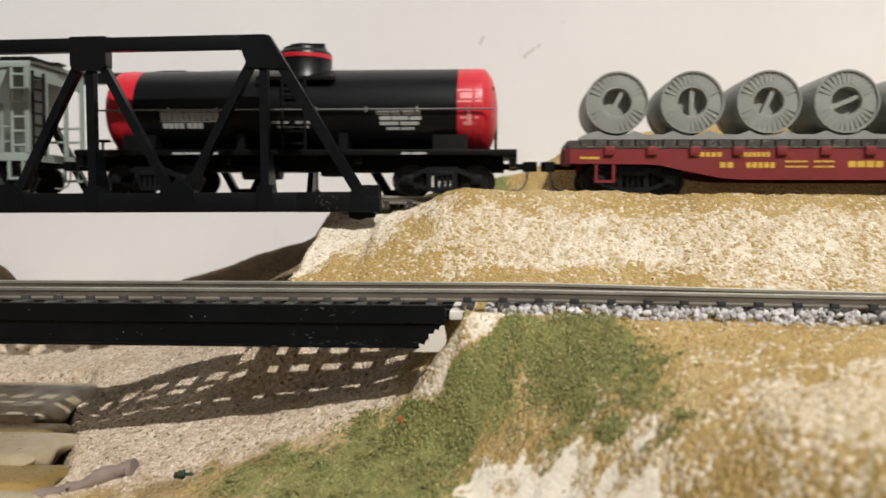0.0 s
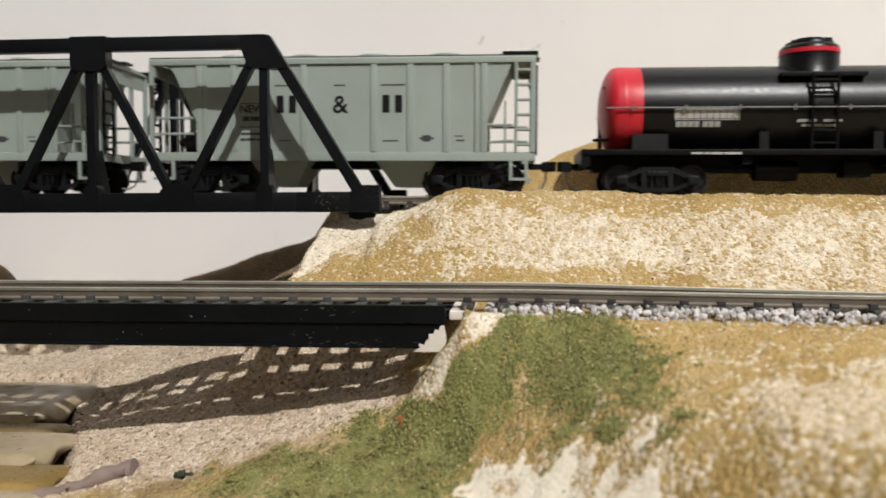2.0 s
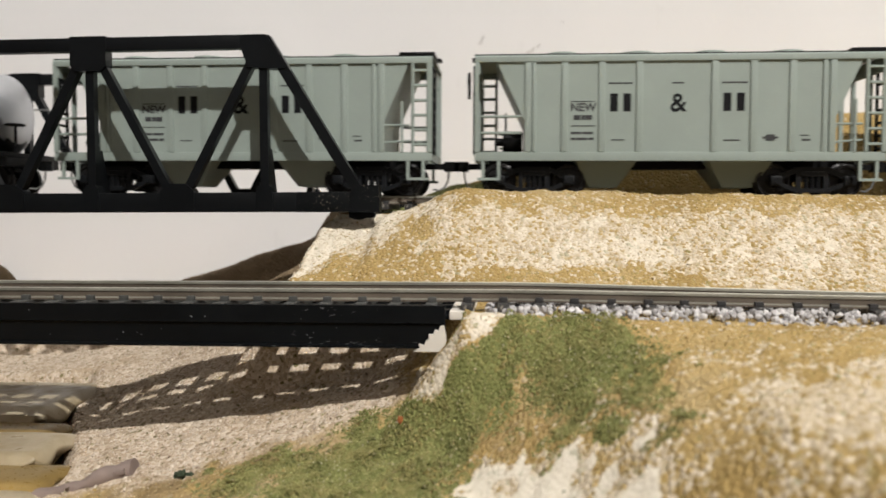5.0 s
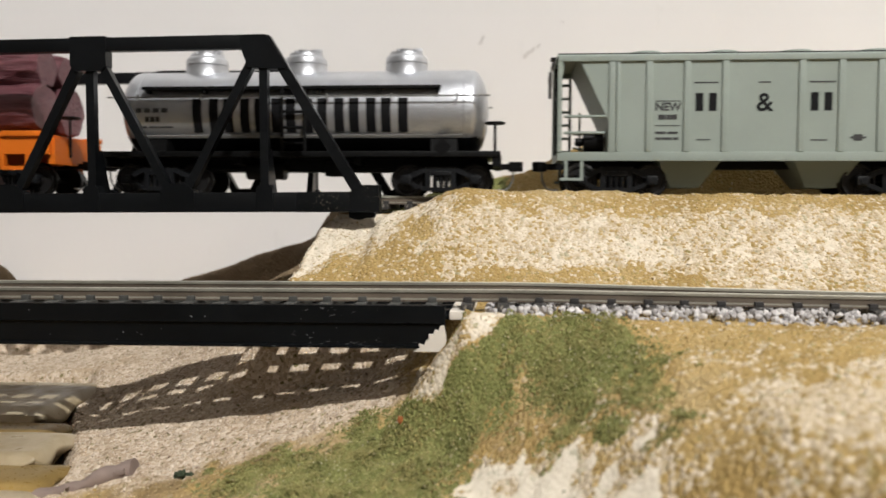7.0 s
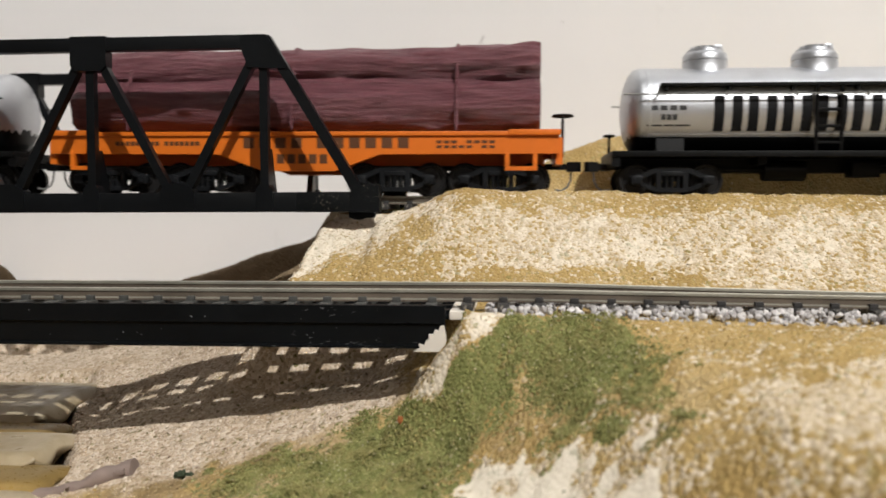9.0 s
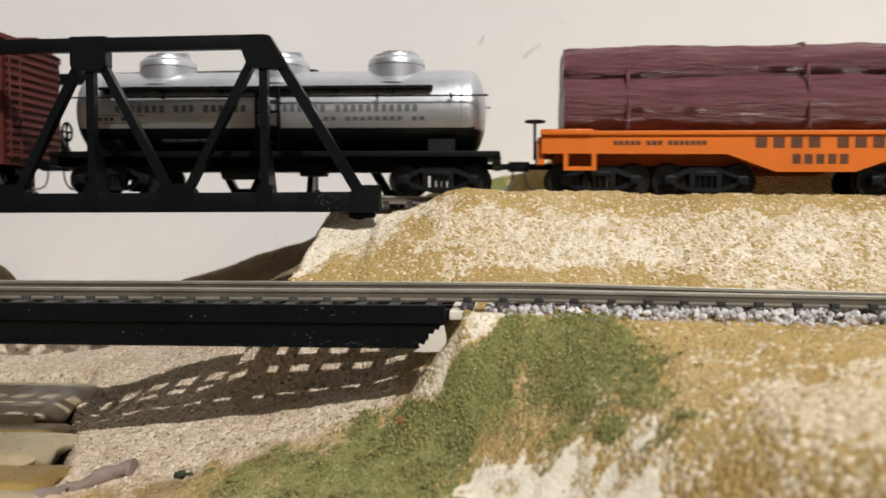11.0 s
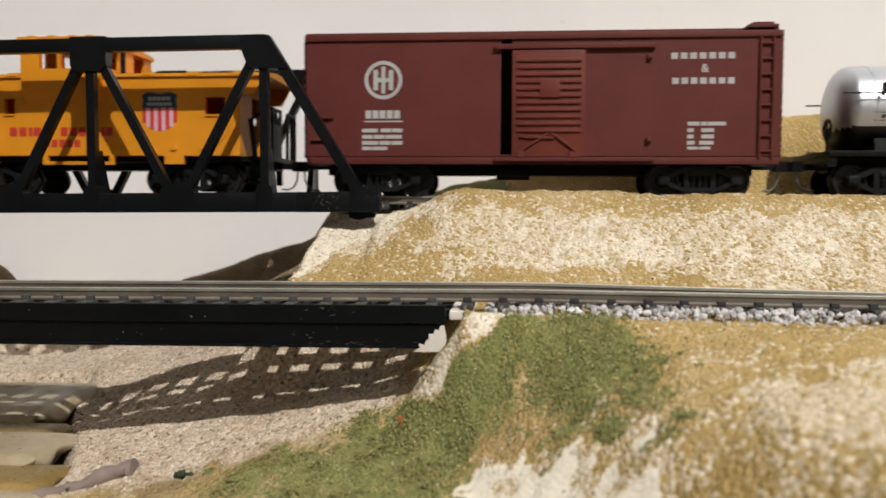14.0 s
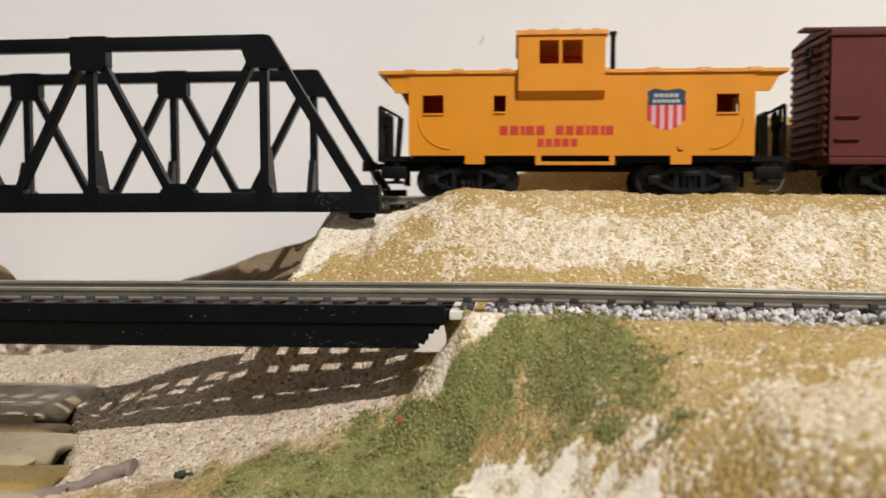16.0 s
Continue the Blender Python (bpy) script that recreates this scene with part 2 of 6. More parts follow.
def zones(x, y):
    """Shares of turf, pale plaster, gravel and darker brown (earth, shaded hill) at points of the ground."""
    jx = vnoise(x, y, 5, 31) * 3.5 + vnoise(x, y, 1.8, 32) * 1.6
    jy = vnoise(x, y, 5, 33) * 3.5 + vnoise(x, y, 1.8, 34) * 1.6
    turf = np.zeros_like(x)
    for ox, oy in ((0, 0), (4, 2.5), (-4, -2.5), (2.5, -4), (-2.5, 4)):
        turf += 0.2 * inside(TURF, x + jx * 1.3 + ox, y + jy * 1.3 + oy)
    for p, full in zip(SPARSE, (0.48, 0.3, 0.75)):
        turf = np.maximum(turf, inside(p, x + jx * 0.7, y + jy * 0.7) * np.clip(full + vnoise(x, y, 5, 41) * 0.45, 0, 1))
    turf = np.maximum(turf, 0.8 * inside([(-52, 262), (-40, 300), (-4, 300), (16, 262)], x + jx, y + jy))
    low = inside([(-92, 150), (-62, 156), (-44, 161), (-30, 160), (-40, 140), (-34, 118), (-110, 110)], x + jx, y + jy)
    turf = np.clip(turf * 1.15 * np.clip(1.0 + vnoise(x, y, 7, 42) * 0.25 + vnoise(x, y, 2.2, 44) * 0.4, 0.2, 1.2), 0, 1) * (1 - 0.95 * inside(PATCHES[3], x + jx * 0.5, y + jy * 0.5))
    pale = np.zeros_like(x)
    for p, full in zip(PATCHES, (0.78, 1.15, 1.15, 0.95, 0.85, 0.85, 1.35)):
        pale = np.maximum(pale, full * (0.5 * inside(p, x + jx * 0.5, y + jy * 0.5) + 0.5 * inside(p, x + jx * 1.1, y + jy * 1.1)))
    pale = pale * np.clip(1.12 + vnoise(x, y, 6, 35) * 0.3 + vnoise(x, y, 2.2, 38) * 0.38, 0, 1)
    fore = (y < 158).astype(float) * np.clip(0.17 + vnoise(x, y, 9, 45) * 0.26 + vnoise(x, y, 3, 46) * 0.34, 0, 1)
    pale = np.maximum(pale, fore * sstep(0, 16, x) * (0.45 + 0.55 * sstep(146, 132, y)))
    bankside = ((y > 190) & (y < 240) & (x > -62)).astype(float)
    tan = np.zeros_like(x)
    for p in TANS:
        tan = np.maximum(tan, inside(p, x + jx, y + jy * 0.8))
    pale = np.maximum(pale, bankside * (1 - tan) * np.clip(0.77 + vnoise(x, y, 15, 36) * 0.2 + vnoise(x, y, 3, 37) * 0.14 + vnoise(x, y, 1.2, 40) * 0.24, 0.1, 0.92))
    edge = inside([(-75, 190), (-75, 240), (-26, 240), (-29, 231), (-36, 226), (-43, 220), (-49, 215), (-54.5, 206), (-60, 190)], x + jx * 0.5, y + jy * 0.5)
    pale = np.maximum(pale, edge * 0.95)
    shore = np.interp(x, [-135, -89, -67, -54, -46, -31, -22], [147, 149, 152, 158, 158.5, 164, 170])
    gravel = sstep(-20, -28, x + jx * 0.5) * sstep(-4, 3, y - shore + jy) * np.where(y < 261, 1.0, sstep(-36, -44, ground_height(x, y))) * (1 - turf)
    gravel = gravel * sstep(-24, -30, ground_height(x, y))
    back = sstep(262, 280, y) * (1 - gravel)
    tan = np.maximum(tan, back)
    pale = np.maximum(pale, tan * np.clip(0.16 + vnoise(x, y, 3, 39) * 0.18, 0, 1) * (back < 0.5))
    # brown hill behind the bridge end; its shaded flank is put into the colour
    earth_shade = sstep(242, 256, y) * sstep(-36, -50, x) * (1 - gravel) * (1 - turf) * sstep(-44, -36, ground_height(x, y))
    earth_shade = np.maximum(earth_shade, low * np.clip(0.45 + vnoise(x, y, 4, 47) * 0.4, 0, 0.8) * (1 - turf) * (1 - gravel))
    bare = inside([(-9, 143), (6, 142), (14, 134), (23, 128), (27, 112), (21, 116), (13, 126), (2, 135), (-8, 135)], x + jx * 1.4, y + jy * 1.4)
    earth_shade = np.maximum(earth_shade, bare * np.clip(0.2 + vnoise(x, y, 4, 48) * 0.25, 0, 0.5) * (1 - turf) * (1 - np.clip(pale, 0, 1)))
    return turf, pale * (1 - gravel) * (1 - turf), gravel, earth_shade


ZT_, ZP_, ZG_, ZN_ = zones(GX.ravel(), GY.ravel())
att = me.color_attributes.new("zones", "FLOAT_COLOR", "POINT")
att.data.foreach_set("color", np.stack([ZT_, ZP_, ZG_, ZN_], 1).astype(np.float32).ravel())

GROUND_MAT, nt, b = mat("ground_cover", 0.95, 0, 0.15)
v = coords(nt, 1.0)
at_node = nt.nodes.new("ShaderNodeAttribute")
at_node.attribute_name = "zones"
sep = nt.nodes.new("ShaderNodeSeparateColor")
nt.links.new(at_node.outputs["Color"], sep.inputs[0])
vor = nt.nodes.new("ShaderNodeTexVoronoi")
vor.inputs["Scale"].default_value = 1150
nt.links.new(v, vor.inputs["Vector"])
cell = nt.nodes.new("ShaderNodeSeparateColor")
nt.links.new(vor.outputs["Color"], cell.inputs[0])
broad = noise_tex(nt, v, 45, 4)
grain = noise_tex(nt, v, 1400, 3)
sand = ramp(nt, broad, (0.3, (0.36, 0.245, 0.09)), (0.52, (0.46, 0.325, 0.132)), (0.72, (0.55, 0.42, 0.22)))
sand = mix(nt, ramp(nt, grain, (0.38, 0.4), (0.6, 0.0)), sand, (0.26, 0.16, 0.05))
palec = ramp(nt, cell.outputs[1], (0.0, (0.50, 0.395, 0.245)), (0.6, (0.615, 0.51, 0.37)), (1.0, (0.71, 0.615, 0.48)))
palec = mix(nt, ramp(nt, sep.outputs[1], (0.82, 0.0), (0.97, 0.75)), palec, (0.81, 0.745, 0.63))


def pick_cells(share, chan):
    """Whole grains change sides where the share outweighs the grain's own number."""
    m = nt.nodes.new("ShaderNodeMath")
    m.operation = "SUBTRACT"
    nt.links.new(share, m.inputs[0])
    nt.links.new(cell.outputs[chan], m.inputs[1])
    s = nt.nodes.new("ShaderNodeMath")
    s.operation = "MULTIPLY_ADD"
    s.use_clamp = True
    s.inputs[1].default_value, s.inputs[2].default_value = 6.0, 0.5
    nt.links.new(m.outputs[0], s.inputs[0])
    return s.outputs[0]


col = mix(nt, pick_cells(sep.outputs[1], 0), sand, palec)
grav = ramp(nt, cell.outputs[2], (0.0, (0.25, 0.17, 0.11)), (0.1, (0.45, 0.345, 0.245)), (0.5, (0.58, 0.465, 0.345)), (1.0, (0.73, 0.625, 0.51)))
grav = mix(nt, ramp(nt, broad, (0.5, 0.0), (0.75, 0.5)), grav, (0.36, 0.25, 0.14))
col = mix(nt, sep.outputs[2], col, grav)
green = ramp(nt, grain, (0.3, (0.14, 0.152, 0.05)), (0.6, (0.22, 0.225, 0.08)), (0.8, (0.31, 0.285, 0.125)))
col = mix(nt, ramp(nt, sep.outputs[0], (0.45, 0.0), (0.85, 0.8)), mix(nt, pick_cells(sep.outputs[0], 2), col, green), green)
# brown of bare earth, and of the shaded hill behind the bridge
col = mix(nt, at_node.outputs["Alpha"], col, ramp(nt, broad, (0.3, (0.19, 0.13, 0.075)), (0.7, (0.31, 0.235, 0.15))))
nt.links.new(col, b.inputs["Base Color"])
bump(nt, b, vor.outputs["Distance"], 0.8, -0.0006)
# bare plaster is smoother than the strewn grains
nt.links.new(ramp(nt, sep.outputs[1], (0.84, 0.8), (0.97, 0.22)), nt.nodes["Bump"].inputs["Strength"])
me.materials.append(GROUND_MAT)
ground = tagged(new("ground", me), "sandy scenery of plaster, tan sand and green turf", "ground", kind="structure")


# ---- loose cover on the ground ----
def island_mat(name, stops, rough=0.95, patch=None):
    m, nt, b = mat(name, rough, 0, 0.15)
    g = nt.nodes.new("ShaderNodeNewGeometry")
    c = ramp(nt, g.outputs["Random Per Island"], *stops)
    if patch:
        c = mix(nt, ramp(nt, noise_tex(nt, coords(nt, 1.0), 130, 4, 0.65), (0.42, 0.0), (0.66, 0.75)), c, patch)
    f = noise_tex(nt, coords(nt, 1.0), 1500, 2)
    nt.links.new(mix(nt, ramp(nt, f, (0.35, 0.12), (0.65, 0.0)), c, (0.20, 0.15, 0.08)), b.inputs["Base Color"])
    return m


def template():
    bm = bmesh.new()
    bmesh.ops.create_icosphere(bm, subdivisions=1, radius=1)
    vs = np.array([v.co[:] for v in bm.verts])
    bm.verts.index_update()
    fs = np.array([[v.index for v in f.verts] for f in bm.faces])
    bm.free()
    return vs, fs


def scatter(name, label, category, x, y, z, size, material, seed, squash=0.75, rough=0.35, smooth=False):
    """Many small irregular grains as one object."""
    rng = np.random.RandomState(seed)
    vs, fs = template()
    n = len(x)
    q = rng.normal(size=(n, 4))
    q /= np.linalg.norm(q, axis=1)[:, None]
    w, a, b_, c = q.T
    rot = np.stack([1 - 2 * (b_ * b_ + c * c), 2 * (a * b_ - w * c), 2 * (a * c + w * b_), 2 * (a * b_ + w * c), 1 - 2 * (a * a + c * c), 2 * (b_ * c - w * a), 2 * (a * c - w * b_), 2 * (b_ * c + w * a), 1 - 2 * (a * a + b_ * b_)], 1).reshape(n, 3, 3)
    shape = vs[None] * (1 + rng.uniform(-rough, rough, (n, len(vs), 1)))
    shape = shape * np.array([1.0, 1.0, squash])[None, None] * rng.uniform(0.75, 1.25, (n, 1, 3))
    pts = np.einsum("nij,nkj->nki", rot, shape) * size[:, None, None]
    pts += np.stack([x, y, z], 1)[:, None]
    pts = pts.reshape(-1, 3) * MM
    tri = (fs[None] + (np.arange(n) * len(vs))[:, None, None]).reshape(-1, 3)
    me = bpy.data.meshes.new(name)
    me.from_pydata(pts.tolist(), [], tri.tolist())
    me.materials.append(material)
    if smooth:
        for p in me.polygons:
            p.use_smooth = True
    ob = new(name, me)
    ob.location.z = EYE_Z
    return tagged(ob, label, category, kind="stuff")


TURF_MAT = island_mat("turf", ((0.0, (0.135, 0.155, 0.048)), (0.35, (0.21, 0.225, 0.077)), (0.87, (0.30, 0.295, 0.113)), (0.95, (0.42, 0.34, 0.165)), (1.0, (0.60, 0.54, 0.40))), patch=(0.30, 0.25, 0.10))
SAND_MAT = island_mat("sand", ((0.0, (0.22, 0.135, 0.05)), (0.15, (0.36, 0.24, 0.09)), (0.6, (0.48, 0.345, 0.145)), (1.0, (0.64, 0.52, 0.32))))
PALE_MAT = island_mat("pale_grain", ((0.0, (0.50, 0.395, 0.245)), (0.5, (0.61, 0.505, 0.365)), (1.0, (0.71, 0.615, 0.48))))
STONE_MAT = island_mat("ballast_stone", ((0.0, (0.14, 0.13, 0.13)), (0.15, (0.36, 0.345, 0.34)), (0.6, (0.51, 0.49, 0.49)), (1.0, (0.68, 0.65, 0.63))))
PEBBLE_MAT = island_mat("pebble", ((0.0, (0.16, 0.105, 0.07)), (0.12, (0.41, 0.31, 0.22)), (0.6, (0.58, 0.465, 0.35)), (1.0, (0.78, 0.69, 0.58))))

rs = np.random.RandomState(77)
n = 105000
px, py = rs.uniform(-135, 125, n), rs.uniform(78, 236, n)
keep = np.abs(px) < py * 0.62 + 12
px, py = px[keep], py[keep]
keep = ~((np.abs(py - 176.2) < 17) & (px > -10)) & ~((px < np.interp(py, [140, 160, 172, 185, 207, 235], [-94, -93.5, -98.5, -106, -118, -125])) & (py < 236))
px, py = px[keep], py[keep]
t_, p_, g_, s_ = zones(px, py)
pz = ground_height(px, py)
pick = rs.uniform(0, 1, len(px))
is_t = t_ > pick * 0.98
is_g = ~is_t & (g_ > pick)
is_p = ~is_t & ~is_g & (p_ > pick * 0.95)
is_s = ~(is_t | is_g | is_p) & (pick < 0.8)
stray = ~is_t & (rs.uniform(0, 1, len(px)) < 0.02) & (py < 175)
size = rs.uniform(0.12, 0.27, len(px)) * np.where(rs.uniform(0, 1, len(px)) < 0.05, 1.9, 1.0)
thin = rs.uniform(0, 1, len(px)) < np.where(py < 165, 0.6, 0.85)
thin &= (rs.uniform(0, 1, len(px)) > s_) & ~((p_ > 0.85) & (py < 150))
is_p, is_s = is_p & thin, is_s & thin
for mask, nm, lab, cat, material, seed, mul in ((is_t | stray, "turf", "ground foam turf in mixed dull greens", "turf", TURF_MAT, 1, 1.0), (is_s, "sand", "coarse tan scenic sand", "sand", SAND_MAT, 2, 0.8),
                                                (is_p, "plaster_grains", "pale cream plaster grains on the slope", "plaster", PALE_MAT, 3, 1.0), (is_g, "pebbles", "small pale pebbles in the gorge", "pebbles", PEBBLE_MAT, 4, 1.0)):
    scatter(nm, lab, cat, px[mask], py[mask], pz[mask] - 0.06, size[mask] * mul, material, seed, 0.6)
# a second, finer and higher layer of turf
m = 92000
tx, ty = rs.uniform(-55, 40, m), rs.uniform(95, 178, m)
ok = (zones(tx, ty)[0] > rs.uniform(0.05, 0.75, m)) & ~((np.abs(ty - 176.2) < 17) & (tx > -8))
tx, ty = tx[ok], ty[ok]
clump = np.clip(0.35 + 1.1 * vnoise(tx, ty, 4.5, 51) + 0.75 * vnoise(tx, ty, 1.8, 52), 0, 1.8) * sstep(0.05, 0.7, zones(tx, ty)[0])
scatter("turf", "ground foam turf in mixed dull greens", "turf", tx, ty, ground_height(tx, ty) + 0.05 + clump * rs.uniform(0.7, 1.0, len(tx)), rs.uniform(0.08, 0.21, len(tx)), TURF_MAT, 6, 0.9)

# ballast shoulder and bed of the near track
m = 5600
bx, by = rs.uniform(-5, 150, m), rs.uniform(155.6, 200, m)
ok = rs.uniform(0, 1, m) < np.where(by < 163, 1.0, 0.55)
bx, by = bx[ok], by[ok]
front_b = np.interp(by, [154.5, 157, 161, 163, 190, 192, 200], [-22.4, -21.5, -20.1, -19.9, -20.0, -20.3, -22.3]) - 0.014 * np.maximum(0, bx - 4)
front_b += rs.uniform(-0.35, 0.25, len(bx)) - 1.0 * sstep(6, -6, bx)
scatter("ballast", "light grey crushed-stone ballast along the track", "ballast", bx, by, front_b, rs.uniform(0.36, 0.86, len(bx)), STONE_MAT, 5, 0.85, 0.28)
# ---- the room round the layout ----
WALL_PAINT, _nt, _b = mat("wall_paint", 0.85, 0, 0.2)
_v = coords(_nt, 1.0)
_c = ramp(_nt, noise_tex(_nt, _v, 7, 4), (0.35, (0.75, 0.735, 0.725)), (0.7, (0.79, 0.775, 0.765)))
_scuff = ramp(_nt, noise_tex(_nt, coords(_nt, (60, 60, 18)), 1.0, 5, 0.6), (0.66, 0.0), (0.76, 0.22))
_nt.links.new(mix(_nt, _scuff, _c, (0.52, 0.50, 0.48)), _b.inputs["Base Color"])
bump(_nt, _b, noise_tex(_nt, _v, 260, 3), 0.08, 0.0006)
# unseen sides of the room, kept dark so they throw back little light
ROOM_PAINT = moulded("room_paint", (0.11, 0.10, 0.09), 0.9, 0.05)
CEILING_PAINT = moulded("ceiling_paint", (0.17, 0.17, 0.175), 0.9, 0.04)
BOARDS = moulded("floor_boards", (0.16, 0.09, 0.05), 0.5, 0.3)
PLYWOOD = moulded("plywood", (0.40, 0.28, 0.16), 0.7, 0.15)


def slab(name, label, category, x0, x1, y0, y1, z0, z1, material):
    bm = bmesh.new()
    box(bm, x0, x1, y0, y1, z0, z1)
    ob = new(name, to_mesh(bm, name, material, False))
    ob.location.z = EYE_Z
    return tagged(ob, label, category, kind="structure")


slab("wall_north", "smooth off-white painted wall with faint grey scuffs", "wall", -1900, 1900, 432, 532, -1050, 1790, WALL_PAINT)
slab("wall_south", "plain brown-grey painted wall", "wall", -1900, 1900, -1900, -1800, -1050, 1790, ROOM_PAINT)
slab("wall_east", "plain brown-grey painted wall", "wall", 1800, 1900, -1800, 432, -1050, 1790, ROOM_PAINT)
slab("wall_west", "plain brown-grey painted wall", "wall", -1900, -1800, -1800, 432, -1050, 1790, ROOM_PAINT)
slab("ceiling", "plain grey painted ceiling, unseen and toned down to cut bounced light", "ceiling", -1900, 1900, -1900, 532, 1790, 1840, CEILING_PAINT)
slab("floor", "dark brown boarded floor", "floor", -1900, 1900, -1900, 532, -1100, -1050, BOARDS)
SCUFF = moulded("scuff", (0.58, 0.56, 0.545), 0.9, 0.1)
rng = random.Random(3)
wall_n = bpy.data.objects["wall_north"]
for x, z, w, hgt, lean in ((-15.5, 89, 1.3, 3.4, 0.5), (9.5, 82, 2.0, 3.6, 0.9), (14.5, 85.5, 0.9, 1.6, 0.6), (27, 97.5, 0.7, 0.6, 0.0)):
    bm = bmesh.new()
    ring = []
    for k in range(11):
        a = 2 * math.pi * k / 11
        q = rng.uniform(0.45, 1.1)
        u_, v_ = w * q * math.cos(a), hgt * q * math.sin(a)
        ring.append((x + u_ + lean * v_, z + v_))
    prism(bm, ring, "y", 431.8, 432.4)
    part("scuff_mark", bm, SCUFF, wall_n, "faint grey scuff on the wall")
# benchwork that carries the scenery
bench = thing("bench", "plywood bench under the scenery", "table", m=at(0, 0, 0))
bm = bmesh.new()
box(bm, -1400, 1560, 22, 430, -96, -78)
part("bench_top", bm, PLYWOOD, bench)
for x in (-1380, -700, 0, 760, 1500):
    for y in (40, 390):
        bm = bmesh.new()
        box(bm, x, x + 40, y, y + 30, -1050, -96)
        part("leg", bm, PLYWOOD, bench)
# ceiling lamp whose bulb is the light
lamp = thing("ceiling_lamp", "small ceiling lamp with a bare bulb", "lamp", m=at(LAMP[0], LAMP[1], 1790))
bm = bmesh.new()
lathe(bm, [(60, 0), (60, -12), (14, -20), (14, -50)], n=24)
part("lamp_base", bm, ROOM_PAINT, lamp)

# ---- tracks ----
RAIL_SIDE = moulded("rail_side", (0.12, 0.095, 0.072), 0.55, 0.35, 0.2)
# bare head metal; its pale tone also paints the highlight along the edge
RAIL_TOP = moulded("rail_top", (0.60, 0.58, 0.50), 0.34, 0.2, 0.7)
RAIL_HEAD = moulded("rail_head", (0.33, 0.315, 0.26), 0.4, 0.3, 0.5)
RAIL_FOOT = moulded("rail_foot", (0.19, 0.175, 0.14), 0.7, 0.3, 0.1)
TIE_PLASTIC = moulded("tie_plastic", (0.028, 0.026, 0.025), 0.6, 0.2, dust=0.7)
TIE_DUSTY = moulded("tie_dusty", (0.05, 0.05, 0.046), 0.7, 0.4, dust=0.6)
RAIL_OUTLINE = [(-1.3, 0), (1.3, 0), (1.3, 0.35), (0.35, 0.65), (0.32, 1.55), (0.58, 1.85), (0.58, 2.4), (0.45, 2.54), (-0.45, 2.54), (-0.58, 2.4), (-0.58, 1.85), (-0.32, 1.55), (-0.35, 0.65), (-1.3, 0.35)]


def near_z(x):
    return -16.7 - 0.014 * max(0.0, min(x, 130) - 4)


def near_bank(x):
    return -0.011 * max(0.0, min(x, 130) - 4)


def rail_mesh(pts):
    """A rail of the true section along (x, y, z of its foot)."""
    bm = bmesh.new()
    rings = [[bm.verts.new((x, y + u, z + v)) for u, v in RAIL_OUTLINE] for x, y, z in pts]
    n = len(RAIL_OUTLINE)
    for a, b in zip(rings, rings[1:]):
        for i in range(n):
            f = bm.faces.new((a[i], a[(i + 1) % n], b[(i + 1) % n], b[i]))
            f.material_index = {6: 1, 7: 1, 8: 1, 5: 2, 9: 2, 2: 3, 12: 3}.get(i, 0)
    bm.faces.new(rings[0])
    bm.faces.new(rings[-1][::-1])
    return bm


near_track = thing("track", "weathered nickel-silver railway track with black plastic ties", "track", m=at(0, 176.2, 0))
xs = list(range(-1400, 1561, 10))
for y, k in ((-8.25, 0), (8.25, 1)):
    part("rail", rail_mesh([(x, y, near_z(x) - 2.54 + k * near_bank(x)) for x in xs]), [RAIL_SIDE, RAIL_TOP, RAIL_HEAD, RAIL_FOOT], near_track)
bm = bmesh.new()
box(bm, -1.2, 1.2, -14.2, 14.2, -1.7, 0, 0.15)
for y in (-10.1, -6.4, 6.4, 10.1):
    box(bm, -0.85, 0.85, y - 0.55, y + 0.55, 0, 1.05, 0.12)
tie_mesh = to_mesh(bm, "tie", TIE_DUSTY)
tie_dark = tie_mesh.copy()
for vtx in tie_dark.vertices:
    vtx.co.y *= 0.93
tie_dark.materials.clear()
tie_dark.materials.append(TIE_PLASTIC)
rng = random.Random(5)
i = 0
x = -296.0
while x < 320:
    same("tie", tie_mesh if x < -10 else tie_dark, near_track, local(x, rng.uniform(-0.1, 0.1), near_z(x) - 2.56, rz=rng.uniform(-0.8, 0.8)))
    x += 7.36


def more_ties(track, spans, z_at):
    """The ties far out along the line, as one part."""
    bm = bmesh.new()
    for a, b in spans:
        x = a
        while x < b:
            z = z_at(x) - 2.56
            box(bm, x - 1.2, x + 1.2, -13.4, 13.4, z - 1.7, z)
            x += 7.36
    ob = part("ties", bm, TIE_PLASTIC, track, "black plastic ties")
    ob["kind"] = "stuff"


more_ties(near_track, ((-1396, -300), (324, 1556)), near_z)


def far_z(x):
    return 4.0 - 0.0085 * (max(-330, min(x, 330)) + 20)


far_track = thing("track", "nickel-silver railway track crossing the truss bridge", "track", m=at(0, 257.2, 0))
for y in (-8.25, 8.25):
    part("rail", rail_mesh([(x, y, far_z(x) - 2.54) for x in xs]), [RAIL_SIDE, RAIL_TOP, RAIL_HEAD, RAIL_FOOT], far_track)
x = -296.0
while x < 320:
    same("tie", tie_dark, far_track, local(x, 0, far_z(x) - 2.56))
    x += 7.36
more_ties(far_track, ((-1396, -300), (324, 1556)), far_z)

